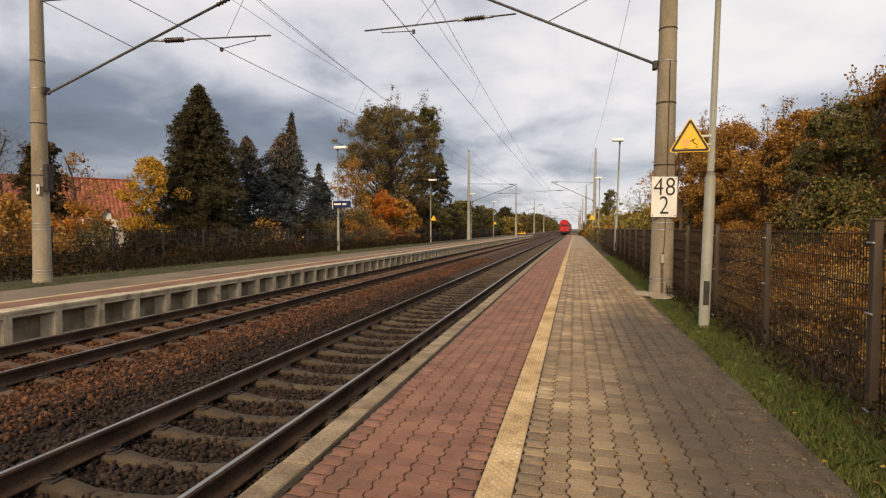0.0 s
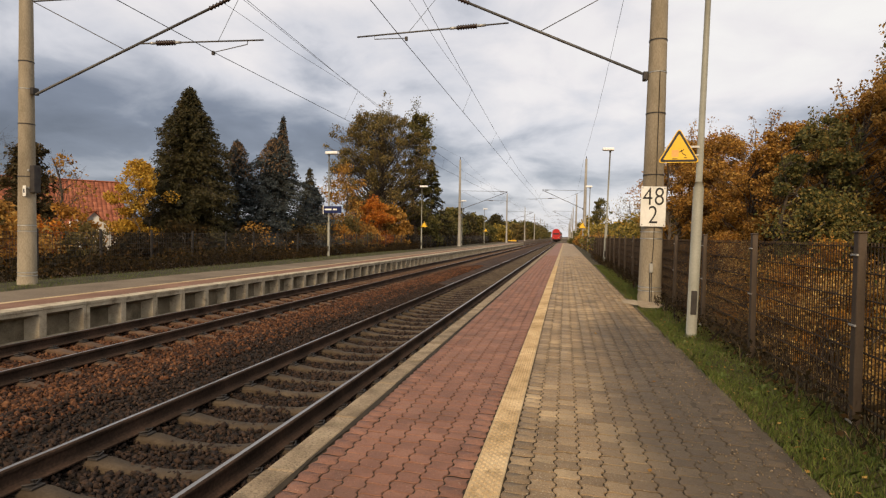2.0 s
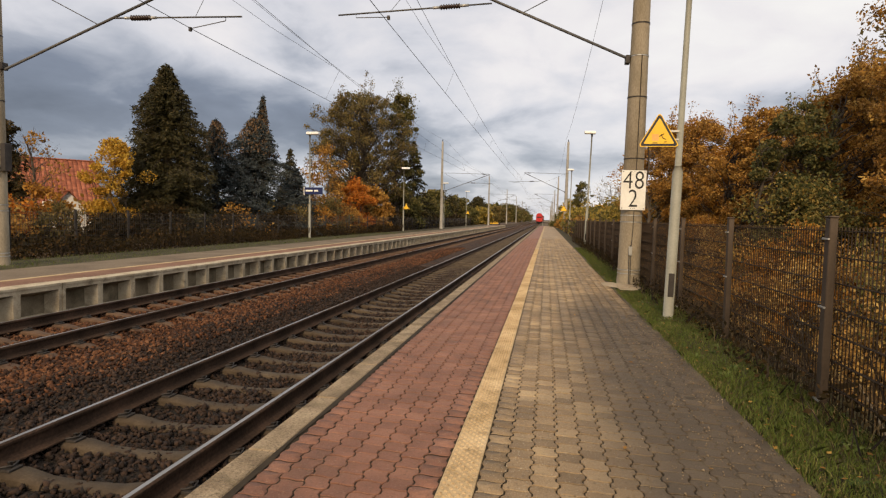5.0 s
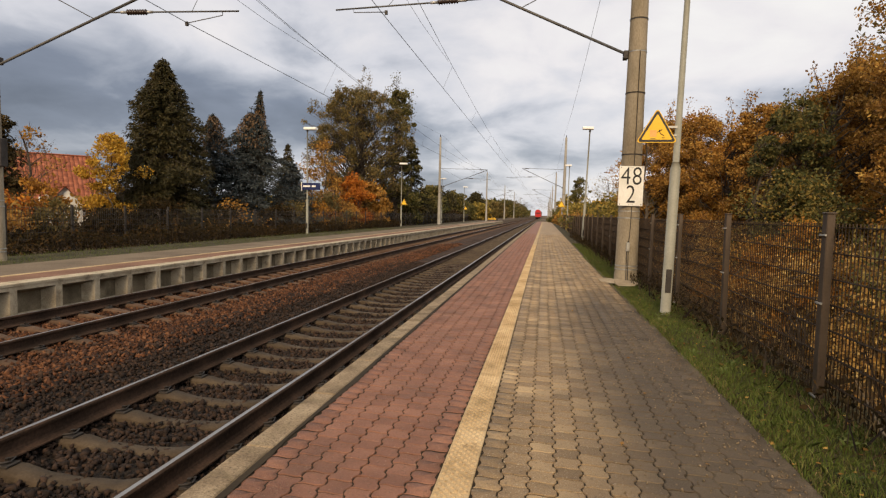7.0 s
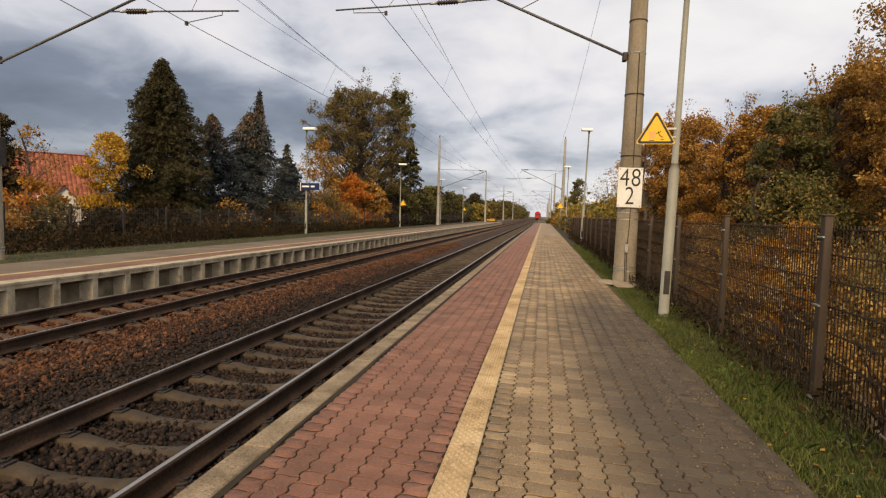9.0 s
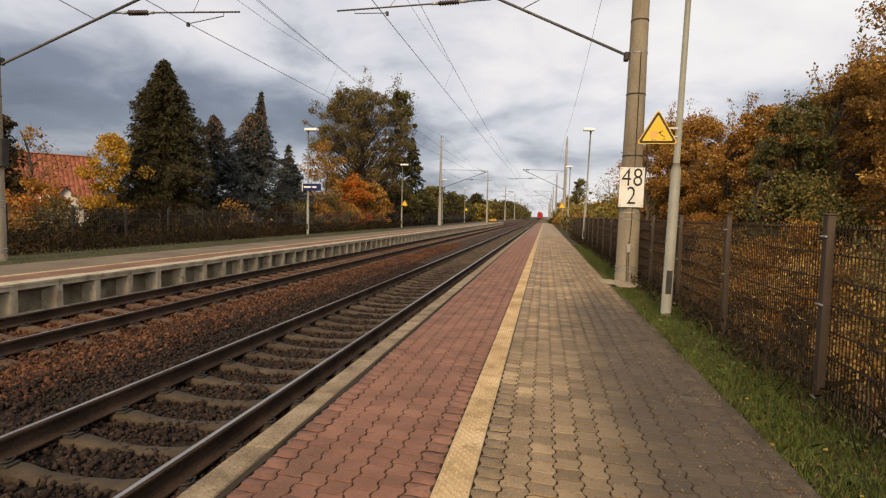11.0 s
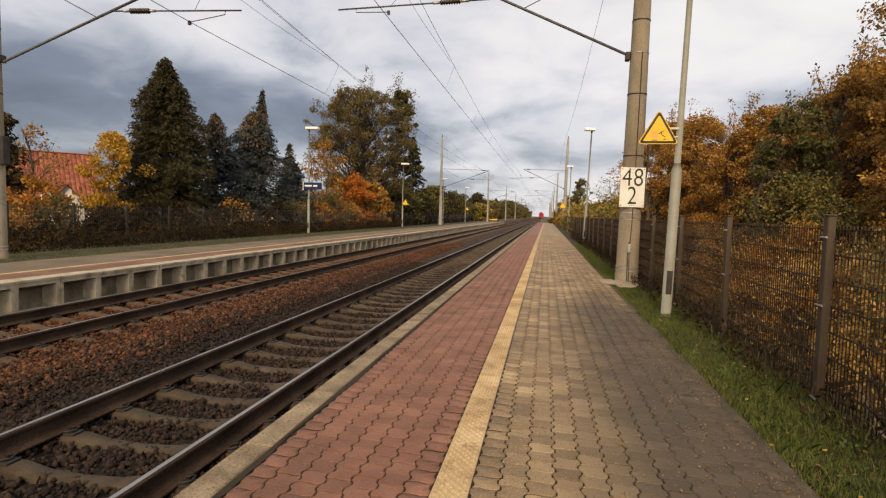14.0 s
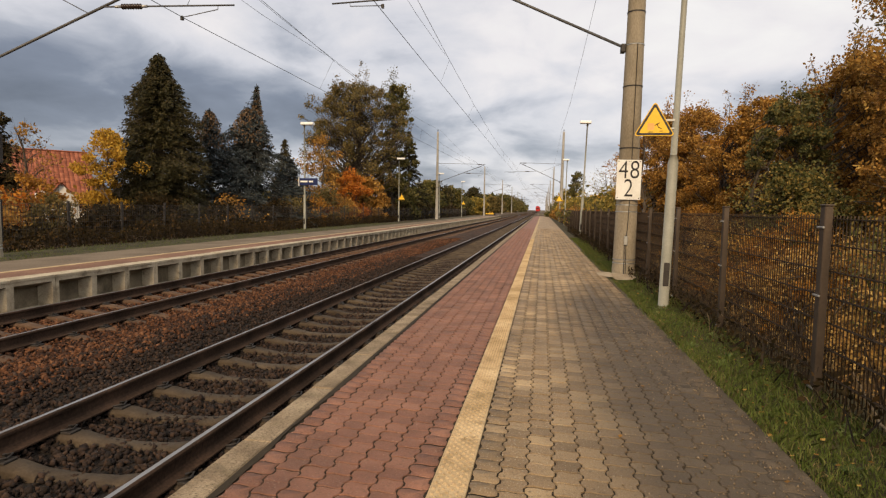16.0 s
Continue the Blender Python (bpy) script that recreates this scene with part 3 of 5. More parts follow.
def build_paving(p):
    """Staggered columns of interlocking pavers; the nearest are objects of their own."""
    for name, mt, x0, x1, ynear in (("red_paver", "red", EDGE + 0.215, -0.468, 9.0), ("grey_paver", "grey", -0.277, 1.395, 6.3)):
        cols = round((x1 - x0) / 0.14)
        w = (x1 - x0) / cols
        for odd in (0, 1):
            base, n = paver_arrays(w, -1 if odd else 1)
            side = [[i + n, (i + 1) % n + n, (i + 1) % n, i] for i in range(n)] + [[i + 2 * n, (i + 1) % n + 2 * n, (i + 1) % n + n, i + n] for i in range(n)]
            me = bpy.data.meshes.new(name)
            me.from_pydata([tuple(c) for c in base], [], [list(range(n))] + side)
            me.materials.append(M[mt])
            cells = np.array([(x0 + (c + 0.5) * w, (r + 0.5 + 0.5 * odd) * PAVER_L) for c in range(odd, cols, 2) for r in range(0, int(42 / PAVER_L))])
            own = (cells[:, 1] > 2.5) & (cells[:, 1] < ynear) & (cells[:, 0] > x0 + w) & (cells[:, 0] < x1 - w)
            for x, y in cells[own]:
                ob = part(name, me, None, p)
                ob.location = (x, y, RNG.uniform(-0.004, 0.001))
                ob.rotation_euler = (RNG.uniform(-0.014, 0.014), RNG.uniform(-0.014, 0.014), RNG.uniform(-0.012, 0.012))
            rest = cells[~own]
            rest = rest[rest[:, 1] > 0.6]
            m = len(rest)
            v = base[None].repeat(m, 0) + np.concatenate([rest, RNG.uniform(-0.004, 0.001, (m, 1))], 1)[:, None]
            v[:, :, 0] = np.clip(v[:, :, 0], x0 + 0.002, x1 - 0.002)
            m3 = 3 * n
            tops = np.arange(n)[None] + (np.arange(m) * m3)[:, None]
            sides = (np.array(side[:n])[None] + (np.arange(m) * m3)[:, None, None]).reshape(-1, 4)
            me2 = bpy.data.meshes.new("paving")
            vv = v.reshape(-1, 3)
            me2.vertices.add(len(vv)), me2.loops.add(tops.size + sides.size), me2.polygons.add(len(tops) + len(sides))
            me2.vertices.foreach_set("co", vv.astype(np.float32).ravel())
            me2.loops.foreach_set("vertex_index", np.concatenate([tops.ravel(), sides.ravel()]).astype(np.int32))
            me2.polygons.foreach_set("loop_start", np.concatenate([np.arange(m) * n, m * n + np.arange(len(sides)) * 4]).astype(np.int32))
            me2.update(calc_edges=True)
            me2.materials.append(M[mt])
            tagged(part("paving_" + mt, me2, None, p), kind="stuff")
    # soil washed over the pavers beside the verge: an uneven skin that fills the joints
    xs, ys = np.arange(0.35, 1.47, 0.03), np.arange(1.5, 13.0, 0.03)
    X, Y = np.meshgrid(xs, ys)
    nz = np.array([noise.noise((a * 3, b * 3, 1.5)) + 0.6 * noise.noise((a * 11, b * 11, 4.5)) + 0.4 * noise.noise((a * 30, b * 30, 7.5)) for a, b in zip(X.ravel(), Y.ravel())]).reshape(X.shape)
    fade = np.clip((X - 0.45) / 0.75, 0, 1) * np.clip((12.5 - Y) / 4, 0, 1)
    Z = -0.0165 + 0.0122 * fade ** 0.8 + 0.0045 * nz
    nxs = len(xs)
    i = (np.arange(len(ys) - 1)[:, None] * nxs + np.arange(nxs - 1)[None]).ravel()
    tagged(part("soil_skin", raw("soil_skin", np.stack([X, Y, Z], -1).reshape(-1, 3), np.stack([i, i + 1, i + nxs + 1, i + nxs], 1), M["asphalt"]), None, p, "dark soil filling the joints beside the verge"), kind="stuff")


# ---------------------------------------------------------------- far platform
def build_far_platform():
    x = -9.13
    p = thing("far_platform", pose(0, 0, 0), "opposite platform with a ribbed precast concrete edge", "platform", kind="structure")
    # one precast unit: slab nose, flat frame, sloped reveals round a sunk panel
    u = 0.955
    bm = boxes((-0.35, 0.003, -0.055, 0.015, u - 0.003, 0.0), bevel=0.006)
    rings = []
    for x0, y0, y1, z0, z1 in ((-0.30, 0.004, u - 0.004, -0.80, -0.057), (0.0, 0.004, u - 0.004, -0.80, -0.057), (0.0, 0.075, u - 0.075, -0.62, -0.125), (-0.24, 0.15, u - 0.165, -0.58, -0.215)):
        rings.append([bm.verts.new(c) for c in ((x0, y0, z0), (x0, y1, z0), (x0, y1, z1), (x0, y0, z1))])
    # top reveal and panel get darker concrete: recess shade, with stains, in the colour
    for r0, r1 in zip(rings, rings[1:]):
        for i in range(4):
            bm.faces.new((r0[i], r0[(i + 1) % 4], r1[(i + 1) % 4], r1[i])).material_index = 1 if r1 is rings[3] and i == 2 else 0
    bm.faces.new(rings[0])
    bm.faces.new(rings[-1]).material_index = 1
    bmesh.ops.recalc_face_normals(bm, faces=bm.faces)
    me = bpy.data.meshes.new("edge_unit")
    bm.to_mesh(me)
    bm.free()
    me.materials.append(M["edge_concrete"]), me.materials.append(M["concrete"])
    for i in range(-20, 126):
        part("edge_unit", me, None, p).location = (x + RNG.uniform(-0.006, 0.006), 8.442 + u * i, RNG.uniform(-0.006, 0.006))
    part("red_strip", boxes((-10.25, -12, -0.3, x - 0.352, 120, -0.004)), M["far_red"], p, "reddish paving along the edge")
    part("tactile_strip", boxes((-10.43, -12, -0.3, -10.253, 120, 0.0)), M["yellow"], p, "yellow tactile line")
    part("grey_strip", boxes((-12.3, -12, -0.3, -10.433, 120, -0.006)), M["far_paving"], p, "pale sandy paving")
    part("grass_strip", boxes((-14.6, -12, -0.3, -12.303, 122, -0.03)), M["turf"], p, "strip of turf behind the paving")


def build_sand():
    """Pale sand spilled round the foot of the mast and over the paving edge."""
    bm = bmesh.new()
    vs = []
    for k in range(40):
        a = 2 * math.pi * k / 40
        r = 1 + 0.35 * noise.noise((math.cos(a) * 1.5, math.sin(a) * 1.5, 3.3)) + RNG.uniform(-0.06, 0.06)
        vs.append(bm.verts.new((1.70 + 0.46 * r * math.cos(a), 12.7 + 0.6 * r * math.sin(a), -0.04 if math.cos(a) > -0.3 else 0.004)))
    top = bm.verts.new((1.62, 12.8, 0.02))
    for k in range(40):
        bm.faces.new((vs[k], vs[(k + 1) % 40], top))
    tagged(part("sand_patch", bm, M["sand"], None), "pale sand round the foot of the mast", "sand", kind="stuff")


def build_grit():
    """Pale chips of grit strewn along the verge side of the paving."""
    n = 3200
    x = 1.43 - np.abs(RNG.normal(size=n)) * 0.42
    y = 2.2 + 22 * RNG.uniform(0, 1, n) ** 1.4
    s = RNG.uniform(0.003, 0.0095, n) * RNG.uniform(0.5, 1, n)
    t = np.array([(1, 1, 1), (1, -1, -1), (-1, 1, -1), (-1, -1, 1)], float)
    v = t[None] * RNG.uniform(0.5, 1.2, (n, 4, 3)) * s[:, None, None] + np.stack([x, y, 0.002 + 0 * x], 1)[:, None]
    f = (np.array([(0, 1, 2), (0, 3, 1), (0, 2, 3), (1, 3, 2)])[None] + (np.arange(n) * 4)[:, None, None]).reshape(-1, 3)
    tagged(new("grit", raw("grit", v.reshape(-1, 3), f, M["coping"])), "pale grit chips scattered along the paving edge", "gravel", kind="stuff")


build_tracks()
build_ballast()
build_grit()
build_sand()
PLATFORM = build_platform()
build_far_platform()

# ---------------------------------------------------------------- masts and overhead line
MAST_Y = [13.3 + 61 * k for k in range(-1, 8)]


def text_mesh(body, size, material):
    cu = bpy.data.curves.new("text", "FONT")
    cu.body, cu.size, cu.extrude, cu.align_x, cu.align_y, cu.offset = body, size, 0.0015, "CENTER", "CENTER", -0.004
    cu.space_character = 1.08
    ob = new("text", cu)
    dg = bpy.context.evaluated_depsgraph_get()
    me = bpy.data.meshes.new_from_object(ob.evaluated_get(dg))
    bpy.data.objects.remove(ob)
    me.materials.clear()
    me.materials.append(material)
    return me


def build_mast(x, y, side, track_x, far):
    """Spun concrete mast with a cantilever over the track. side is +1 where the track lies at lower x."""
    label = "tapered grey concrete catenary mast with steel bands and a cantilever arm"
    m = thing("catenary_mast", pose(x, y, 0) @ pose(0, 0, 0, 0, 0.8 if side > 0 else 0.1, 0), label, "catenary mast", "catenary masts along the line")
    bm = bmesh.new()
    zs = [-0.4, 0.12, 0.13, 4, 8, 11.3, 11.32]
    rs = [0.255, 0.255, 0.245, 0.205, 0.165, 0.135, 0.05]
    rs = [r * (1.0 if side > 0 else 0.88) for r in rs]
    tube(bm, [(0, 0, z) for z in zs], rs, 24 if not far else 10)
    # masts from the third on get a paler, greyer colour
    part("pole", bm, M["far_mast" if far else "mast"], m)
    tr = lambda z: (0.245 - 0.0097 * z) * (1.0 if side > 0 else 0.88)
    for z in (0.2, 0.28, 1.35, 1.5, 2.75, 4.1, 5.0, 5.7, 7.3):
        if far and z < 4:
            continue
        bm = tubes(([(0, 0, z), (0, 0, z + 0.025)], tr(z) + 0.008), seg=20)
        part("band", bm, M["galv"] if z < 2 or z == 5.0 else M["dark_steel"], m)
    s = -side
    dx = track_x - x
    k = 1 if dx > 0 else -1
    arm0 = Vector((k * 0.28, 0, 5.0 if side > 0 else 4.87))
    slope = 0.45 if side > 0 else 0.37
    top = Vector((dx + (0.15 if side > 0 else 0.2), 0, 0))
    top.z = arm0.z + abs(top.x - arm0.x) * slope
    # diagonal tube
    part("cantilever_tube", tubes(([arm0, arm0.lerp(top, 0.5), top], 0.032)), M["arm"], m, "grey steel tube")
    part("arm_bracket", boxes((min(k * 0.2, k * 0.3), -0.09, 4.86, max(k * 0.2, k * 0.3), 0.09, 5.04), bevel=0.01), M["dark_steel"], m)
    up = Vector((k * 0.2, 0, 7.25))
    part("top_tube", tubes(([up, top + Vector((0, 0, 0.05))], 0.022)), M["arm"], m)
    part("brace", tubes(([arm0.lerp(top, 0.49 if side > 0 else 0.45), up], 0.011)), M["arm"], m)
    # steady tube with its insulator
    st = 6.34 if side > 0 else 5.98
    jx = (st - arm0.z) / slope
    a = Vector((arm0.x + k * (jx + 0.05), 0, st - (0.06 if side > 0 else -0.02)))
    end = Vector((dx + k * 1.85, 0, st - 0.22) if side > 0 else (dx + k * 0.65, 0, st - 0.08))
    part("steady_tube", tubes(([a, a.lerp(end, 0.5), end], 0.02)), M["arm"], m)
    part("dropper_strut", tubes(([end.lerp(a, 0.35) + Vector((0, 0, 0.0)), top.lerp(arm0, 0.02)], 0.006)), M["wire"], m)
    bm = bmesh.new()
    ins0, ins1 = a.lerp(end, 0.20 if side > 0 else 0.15), a.lerp(end, 0.33 if side > 0 else 0.31)
    pts, rr = [], []
    for i in range(25):
        pts.append(ins0.lerp(ins1, i / 24)), rr.append(0.068 if i % 3 == 1 else 0.042)
    tube(bm, pts, rr, 10)
    part("insulator", bm, M["insul"], m, "dark brown ribbed insulator")
    # insulators of the upper tubes
    for p0, p1 in ((arm0, top), (up, top)):
        bm = bmesh.new()
        q0, q1 = p0.lerp(p1, 0.84), p0.lerp(p1, 0.93)
        tube(bm, [q0.lerp(q1, i / 18) for i in range(19)], [0.058 if i % 3 == 1 else 0.036 for i in range(19)], 10)
        part("insulator", bm, M["insul"], m, "dark brown ribbed insulator")
    for e0, e1 in ((0.145, 0.20), (0.33, 0.375)) if side > 0 else ((0.10, 0.15), (0.31, 0.35)):
        part("insulator_cap", tubes(([a.lerp(end, e0), a.lerp(end, e1)], 0.034)), M["galv"], m, "grey metal end cap")
    stag = CONTACT[side]
    cx = stag - x
    h0 = end.lerp(a, 0.12)
    part("steady_arm", tubes(([h0, h0 + Vector((0, 0, -0.09)), Vector((cx, 0, st - 0.30))], 0.011)), M["arm"], m)
    part("wire_clamp", boxes((cx - 0.03, -0.03, st - 0.36, cx + 0.03, 0.03, st - 0.27)), M["dark_steel"], m)
    # line post on top
    part("top_insulator", tubes(([(0, 0, 11.3), (0, 0, 11.42), (0, 0, 11.6)], [0.03, 0.06, 0.04])), M["insul"], m)
    return m


CONTACT = {1: -3.82, -1: -8.2}


def cable(name, pts, r, label):
    bm = tube(bmesh.new(), pts, r, 5)
    ob = part(name, bm, M["wire"], None)
    tagged(ob, label, "overhead wire", "overhead wires")


def build_wires():
    ys = MAST_Y
    for side, tx, ch, off in ((1, -3.22, 6.02, 0.0), (-1, -7.55, 5.66, -1.1)):
        stag = lambda i: CONTACT[side] if i % 2 else (-3.45 if side > 0 else 2 * tx - CONTACT[side] + 0.2)
        drop = 0.2 if side > 0 else 0.0
        mx = -3.5 if side > 0 else tx
        con, mes = [], []
        for i in range(len(ys) - 1):
            for j in range(8):
                f = j / 8
                y = ys[i] + off + 61 * f
                con.append((stag(i) * (1 - f) + stag(i + 1) * f, y, ch - 0.25 * f * (1 - f)))
                mes.append((mx + (0.05 if i % 2 else -0.05), y, ch + 1.3 - drop - 0.75 * 4 * f * (1 - f)))
        cable("contact_wire", con, 0.0085, "thin dark contact wire above the track")
        cable("messenger_wire", mes, 0.007, "thin sagging messenger wire above the contact wire")
        for i in (1, 2):
            y0 = ys[i] + off
            zf = lambda d: ch + 1.3 - drop - 0.75 * 4 * (abs(d) / 61) * (1 - abs(d) / 61)
            cable("stitch_wire", [(mx, y0 - 7, zf(7)), (mx, y0 - 2.5, zf(2.5) - 0.32), (mx, y0, zf(0) - 0.42), (mx, y0 + 2.5, zf(2.5) - 0.32), (mx, y0 + 7, zf(7))], 0.005, "short stitch wire below the messenger at the mast")
        bm = bmesh.new()
        for k in range(2, len(con) - 2):
            if k % 8 == 0:
                continue
            tube(bm, [con[k], mes[k]], 0.004, 4)
        ob = part("droppers", bm, M["wire"], None)
        tagged(ob, "fine dropper wires between messenger and contact wire", "overhead wire", "overhead wires")
    for x in (2.1, -13.45):
        pts = []
        for i in range(len(ys) - 1):
            for j in range(8):
                f = j / 8
                pts.append((x + 0.1, ys[i] + 61 * f, 11.6 - 0.9 * 4 * f * (1 - f)))
        cable("feeder_wire", pts, 0.009, "feeder wire between the mast tops")


def build_km_sign(mx, my):
    s = thing("kilometre_sign", pose(mx, my, 2.06) @ pose(0, 0, 0, 0, 0.8, 4), "white enamel kilometre board with black numerals 48 and 2", "sign")
    part("plate", boxes((-0.265, -0.006, -0.435, 0.265, 0.006, 0.435), bevel=0.003), M["white"], s)
    for body, z in (("48", 0.20), ("2", -0.20)):
        ob = part("numeral", text_mesh(body, 0.56, M["black"]), None, s, "black numerals")
        ob.matrix_local = pose(0, -0.0085, z, 90, 0, 0) @ Matrix.Diagonal((0.80, 1, 1, 1))
    for x in (-0.23, 0.23):
        for z in (-0.40, 0.40):
            part("bolt", tubes(([(x, -0.012, z), (x, 0.0, z)], 0.012), seg=6), M["dark_steel"], s)
    for z in (-0.40, 0.40):
        for x in (-0.04, 0, 0.04):
            part("bolt", tubes(([(x, -0.009, z), (x, 0.0, z)], 0.007), seg=6), M["dark_steel"], s)


def build_cable(mx, my):
    c = thing("earth_cable", pose(mx, my, 0), "dark earthing cables running down the concrete mast", "cable")
    part("riser", tubes(([(0.0, -0.30, -0.12), (0.0, -0.262, 0.75), (0.03, -0.252, 1.2), (0.06, -0.235, 2.4), (0.10, -0.21, 5.0)], 0.008)), M["dark_steel"], c)
    part("loop", tubes(([(-0.035, -0.31, -0.12), (-0.035, -0.275, 0.6), (-0.01, -0.262, 0.85)], 0.009)), M["dark_steel"], c)
    part("clamp", boxes((-0.05, -0.29, 0.62, 0.03, -0.25, 0.82), bevel=0.01), M["galv"], c)


def build_lamp(x, y, lean, right, top=6.5):
    lp = thing("platform_lamp", pose(x, y, 0) @ pose(0, 0, 0, 0, lean, 0), "tall pale grey platform lamp with a flat white head", "street lamp", "platform lamps")
    part("lower_pole", tubes(([(0, 0, -0.3), (0, 0, 2.1), (0, 0, 2.2)], [0.075, 0.075, 0.05]), seg=14), M["lamp_paint"], lp)
    part("upper_pole", tubes(([(0, 0, 2.15), (0, 0, top + 0.05)], [0.048, 0.036]), seg=12), M["lamp_paint"], lp)
    part("service_door", boxes((-0.040, -0.079, 0.27, 0.040, -0.06, 0.62), bevel=0.006), M["dark_steel"], lp, "dark service door")
    hd = part("head", boxes((-0.42, -0.17, top, 0.2, 0.17, top + 0.15) if right else (-0.2, -0.2, top, 0.62, 0.2, top + 0.17), bevel=0.03), M["lamp_white"], lp, "flat white luminaire")
    part("spigot", tubes(([(0, 0, top - 0.14), (0, 0, top + 0.01)], 0.055), seg=10), M["dark_steel"], hd, "dark spigot below the head")
    return lp


def build_triangle(x, y, z, size, post_dx, near):
    t = thing("warning_sign", pose(x, y, z), "yellow triangular warning sign with a dark border", "sign", "yellow warning signs")

    def tri(name, s, d0, d1, m, rad=0.03, label=""):
        bm = bmesh.new()
        h = s * math.sqrt(3) / 2
        cs = [(-s / 2, -h / 3), (s / 2, -h / 3), (0, 2 * h / 3)]
        pts = []
        for i, (cx, cz) in enumerate(cs):
            ix, iz = cx * (1 - 2.2 * rad / s * 1.0), cz * (1 - 2.2 * rad / s)
            base = math.atan2(cz, cx)
            for a in (-55, -28, 0, 28, 55):
                pts.append((ix + rad * math.cos(base + radians(a)), iz + rad * math.sin(base + radians(a))))
        a = [bm.verts.new((px, d0, pz)) for px, pz in pts]
        b = [bm.verts.new((px, d1, pz)) for px, pz in pts]
        n = len(pts)
        bm.faces.new(a), bm.faces.new(b[::-1])
        for i in range(n):
            bm.faces.new((a[i], a[(i + 1) % n], b[(i + 1) % n], b[i]))
        bmesh.ops.recalc_face_normals(bm, faces=bm.faces)
        part(name, bm, m, t, label)
    tri("plate", size, 0.0, 0.01, M["sign_yellow"])
    tri("border", size * 0.94, -0.004, 0.0, M["black"], 0.026, "dark border")
    tri("face", size * 0.77, -0.008, -0.004, M["sign_yellow"], 0.012)
    if near:
        part("print", boxes((-0.10, -0.0105, -0.085, -0.005, -0.008, 0.015), bevel=0.001), M["sign_red"], t, "faded red printed block")
        bars = [((0.02, -0.01), (0.07, 0.02)), ((0.03, 0.015), (0.05, -0.045)), ((0.05, -0.04), (0.10, -0.07)), ((0.0, -0.02), (0.04, 0.005)), ((0.07, -0.10), (0.11, -0.10))]
        for (xa, za), (xb, zb) in bars:
            part("print", tubes(([(xa, -0.0095, za), (xb, -0.0095, zb)], 0.005), seg=5), M["black"], t, "dark printed stroke")
        part("print", boxes((-0.09, -0.0105, -0.118, -0.02, -0.008, -0.108)), M["black"], t)
    part("bracket", boxes((min(0, post_dx), 0.01, 0.045, max(0, post_dx), 0.03, 0.075), (min(0, post_dx), 0.01, -0.07, max(0, post_dx), 0.03, -0.05)), M["galv"], t, "galvanised bracket")


def build_station_sign(x, y):
    s = thing("station_sign", pose(x, y, 2.95), "dark blue station name board on the lamp post", "sign")
    part("board", boxes((-0.30, -0.04, -0.22, 0.92, 0.0, 0.22), bevel=0.01), M["sign_blue"], s)
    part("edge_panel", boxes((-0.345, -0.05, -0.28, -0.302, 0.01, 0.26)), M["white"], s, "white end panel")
    for a, b in ((-0.22, 0.25), (0.36, 0.62)):
        part("lettering", boxes((a, -0.046, -0.04, b, -0.041, 0.06)), M["white"], s, "white lettering too small to read")


# ---------------------------------------------------------------- fences
def panel_mesh(length, height, step, material):
    bm = bmesh.new()
    r = 0.0032
    n = int(length / step)
    v, f = [], []

    def bar(x0, y0, z0, x1, y1, z1):
        b = len(v)
        v.extend([(x, y, z) for x in (x0, x1) for y in (y0, y1) for z in (z0, z1)])
        f.extend([(b + i, b + j, b + k, b + l) for i, j, k, l in ((0, 1, 3, 2), (4, 6, 7, 5), (0, 4, 5, 1), (2, 3, 7, 6), (0, 2, 6, 4), (1, 5, 7, 3))])
    for i in range(n + 1):
        y = 0.03 + (length - 0.06) * i / n
        bar(-r, y - r, 0.03, r, y + r, height)
    for k in range(int(height / 0.2) + 1):
        z = 0.05 + 0.2 * k
        if z > height:
            break
        for x in (-0.008, 0.008):
            bar(x - 0.004, 0, z - 0.004, x + 0.004, length, z + 0.004)
    bm.free()
    return raw("wire_panel", v, f, material)


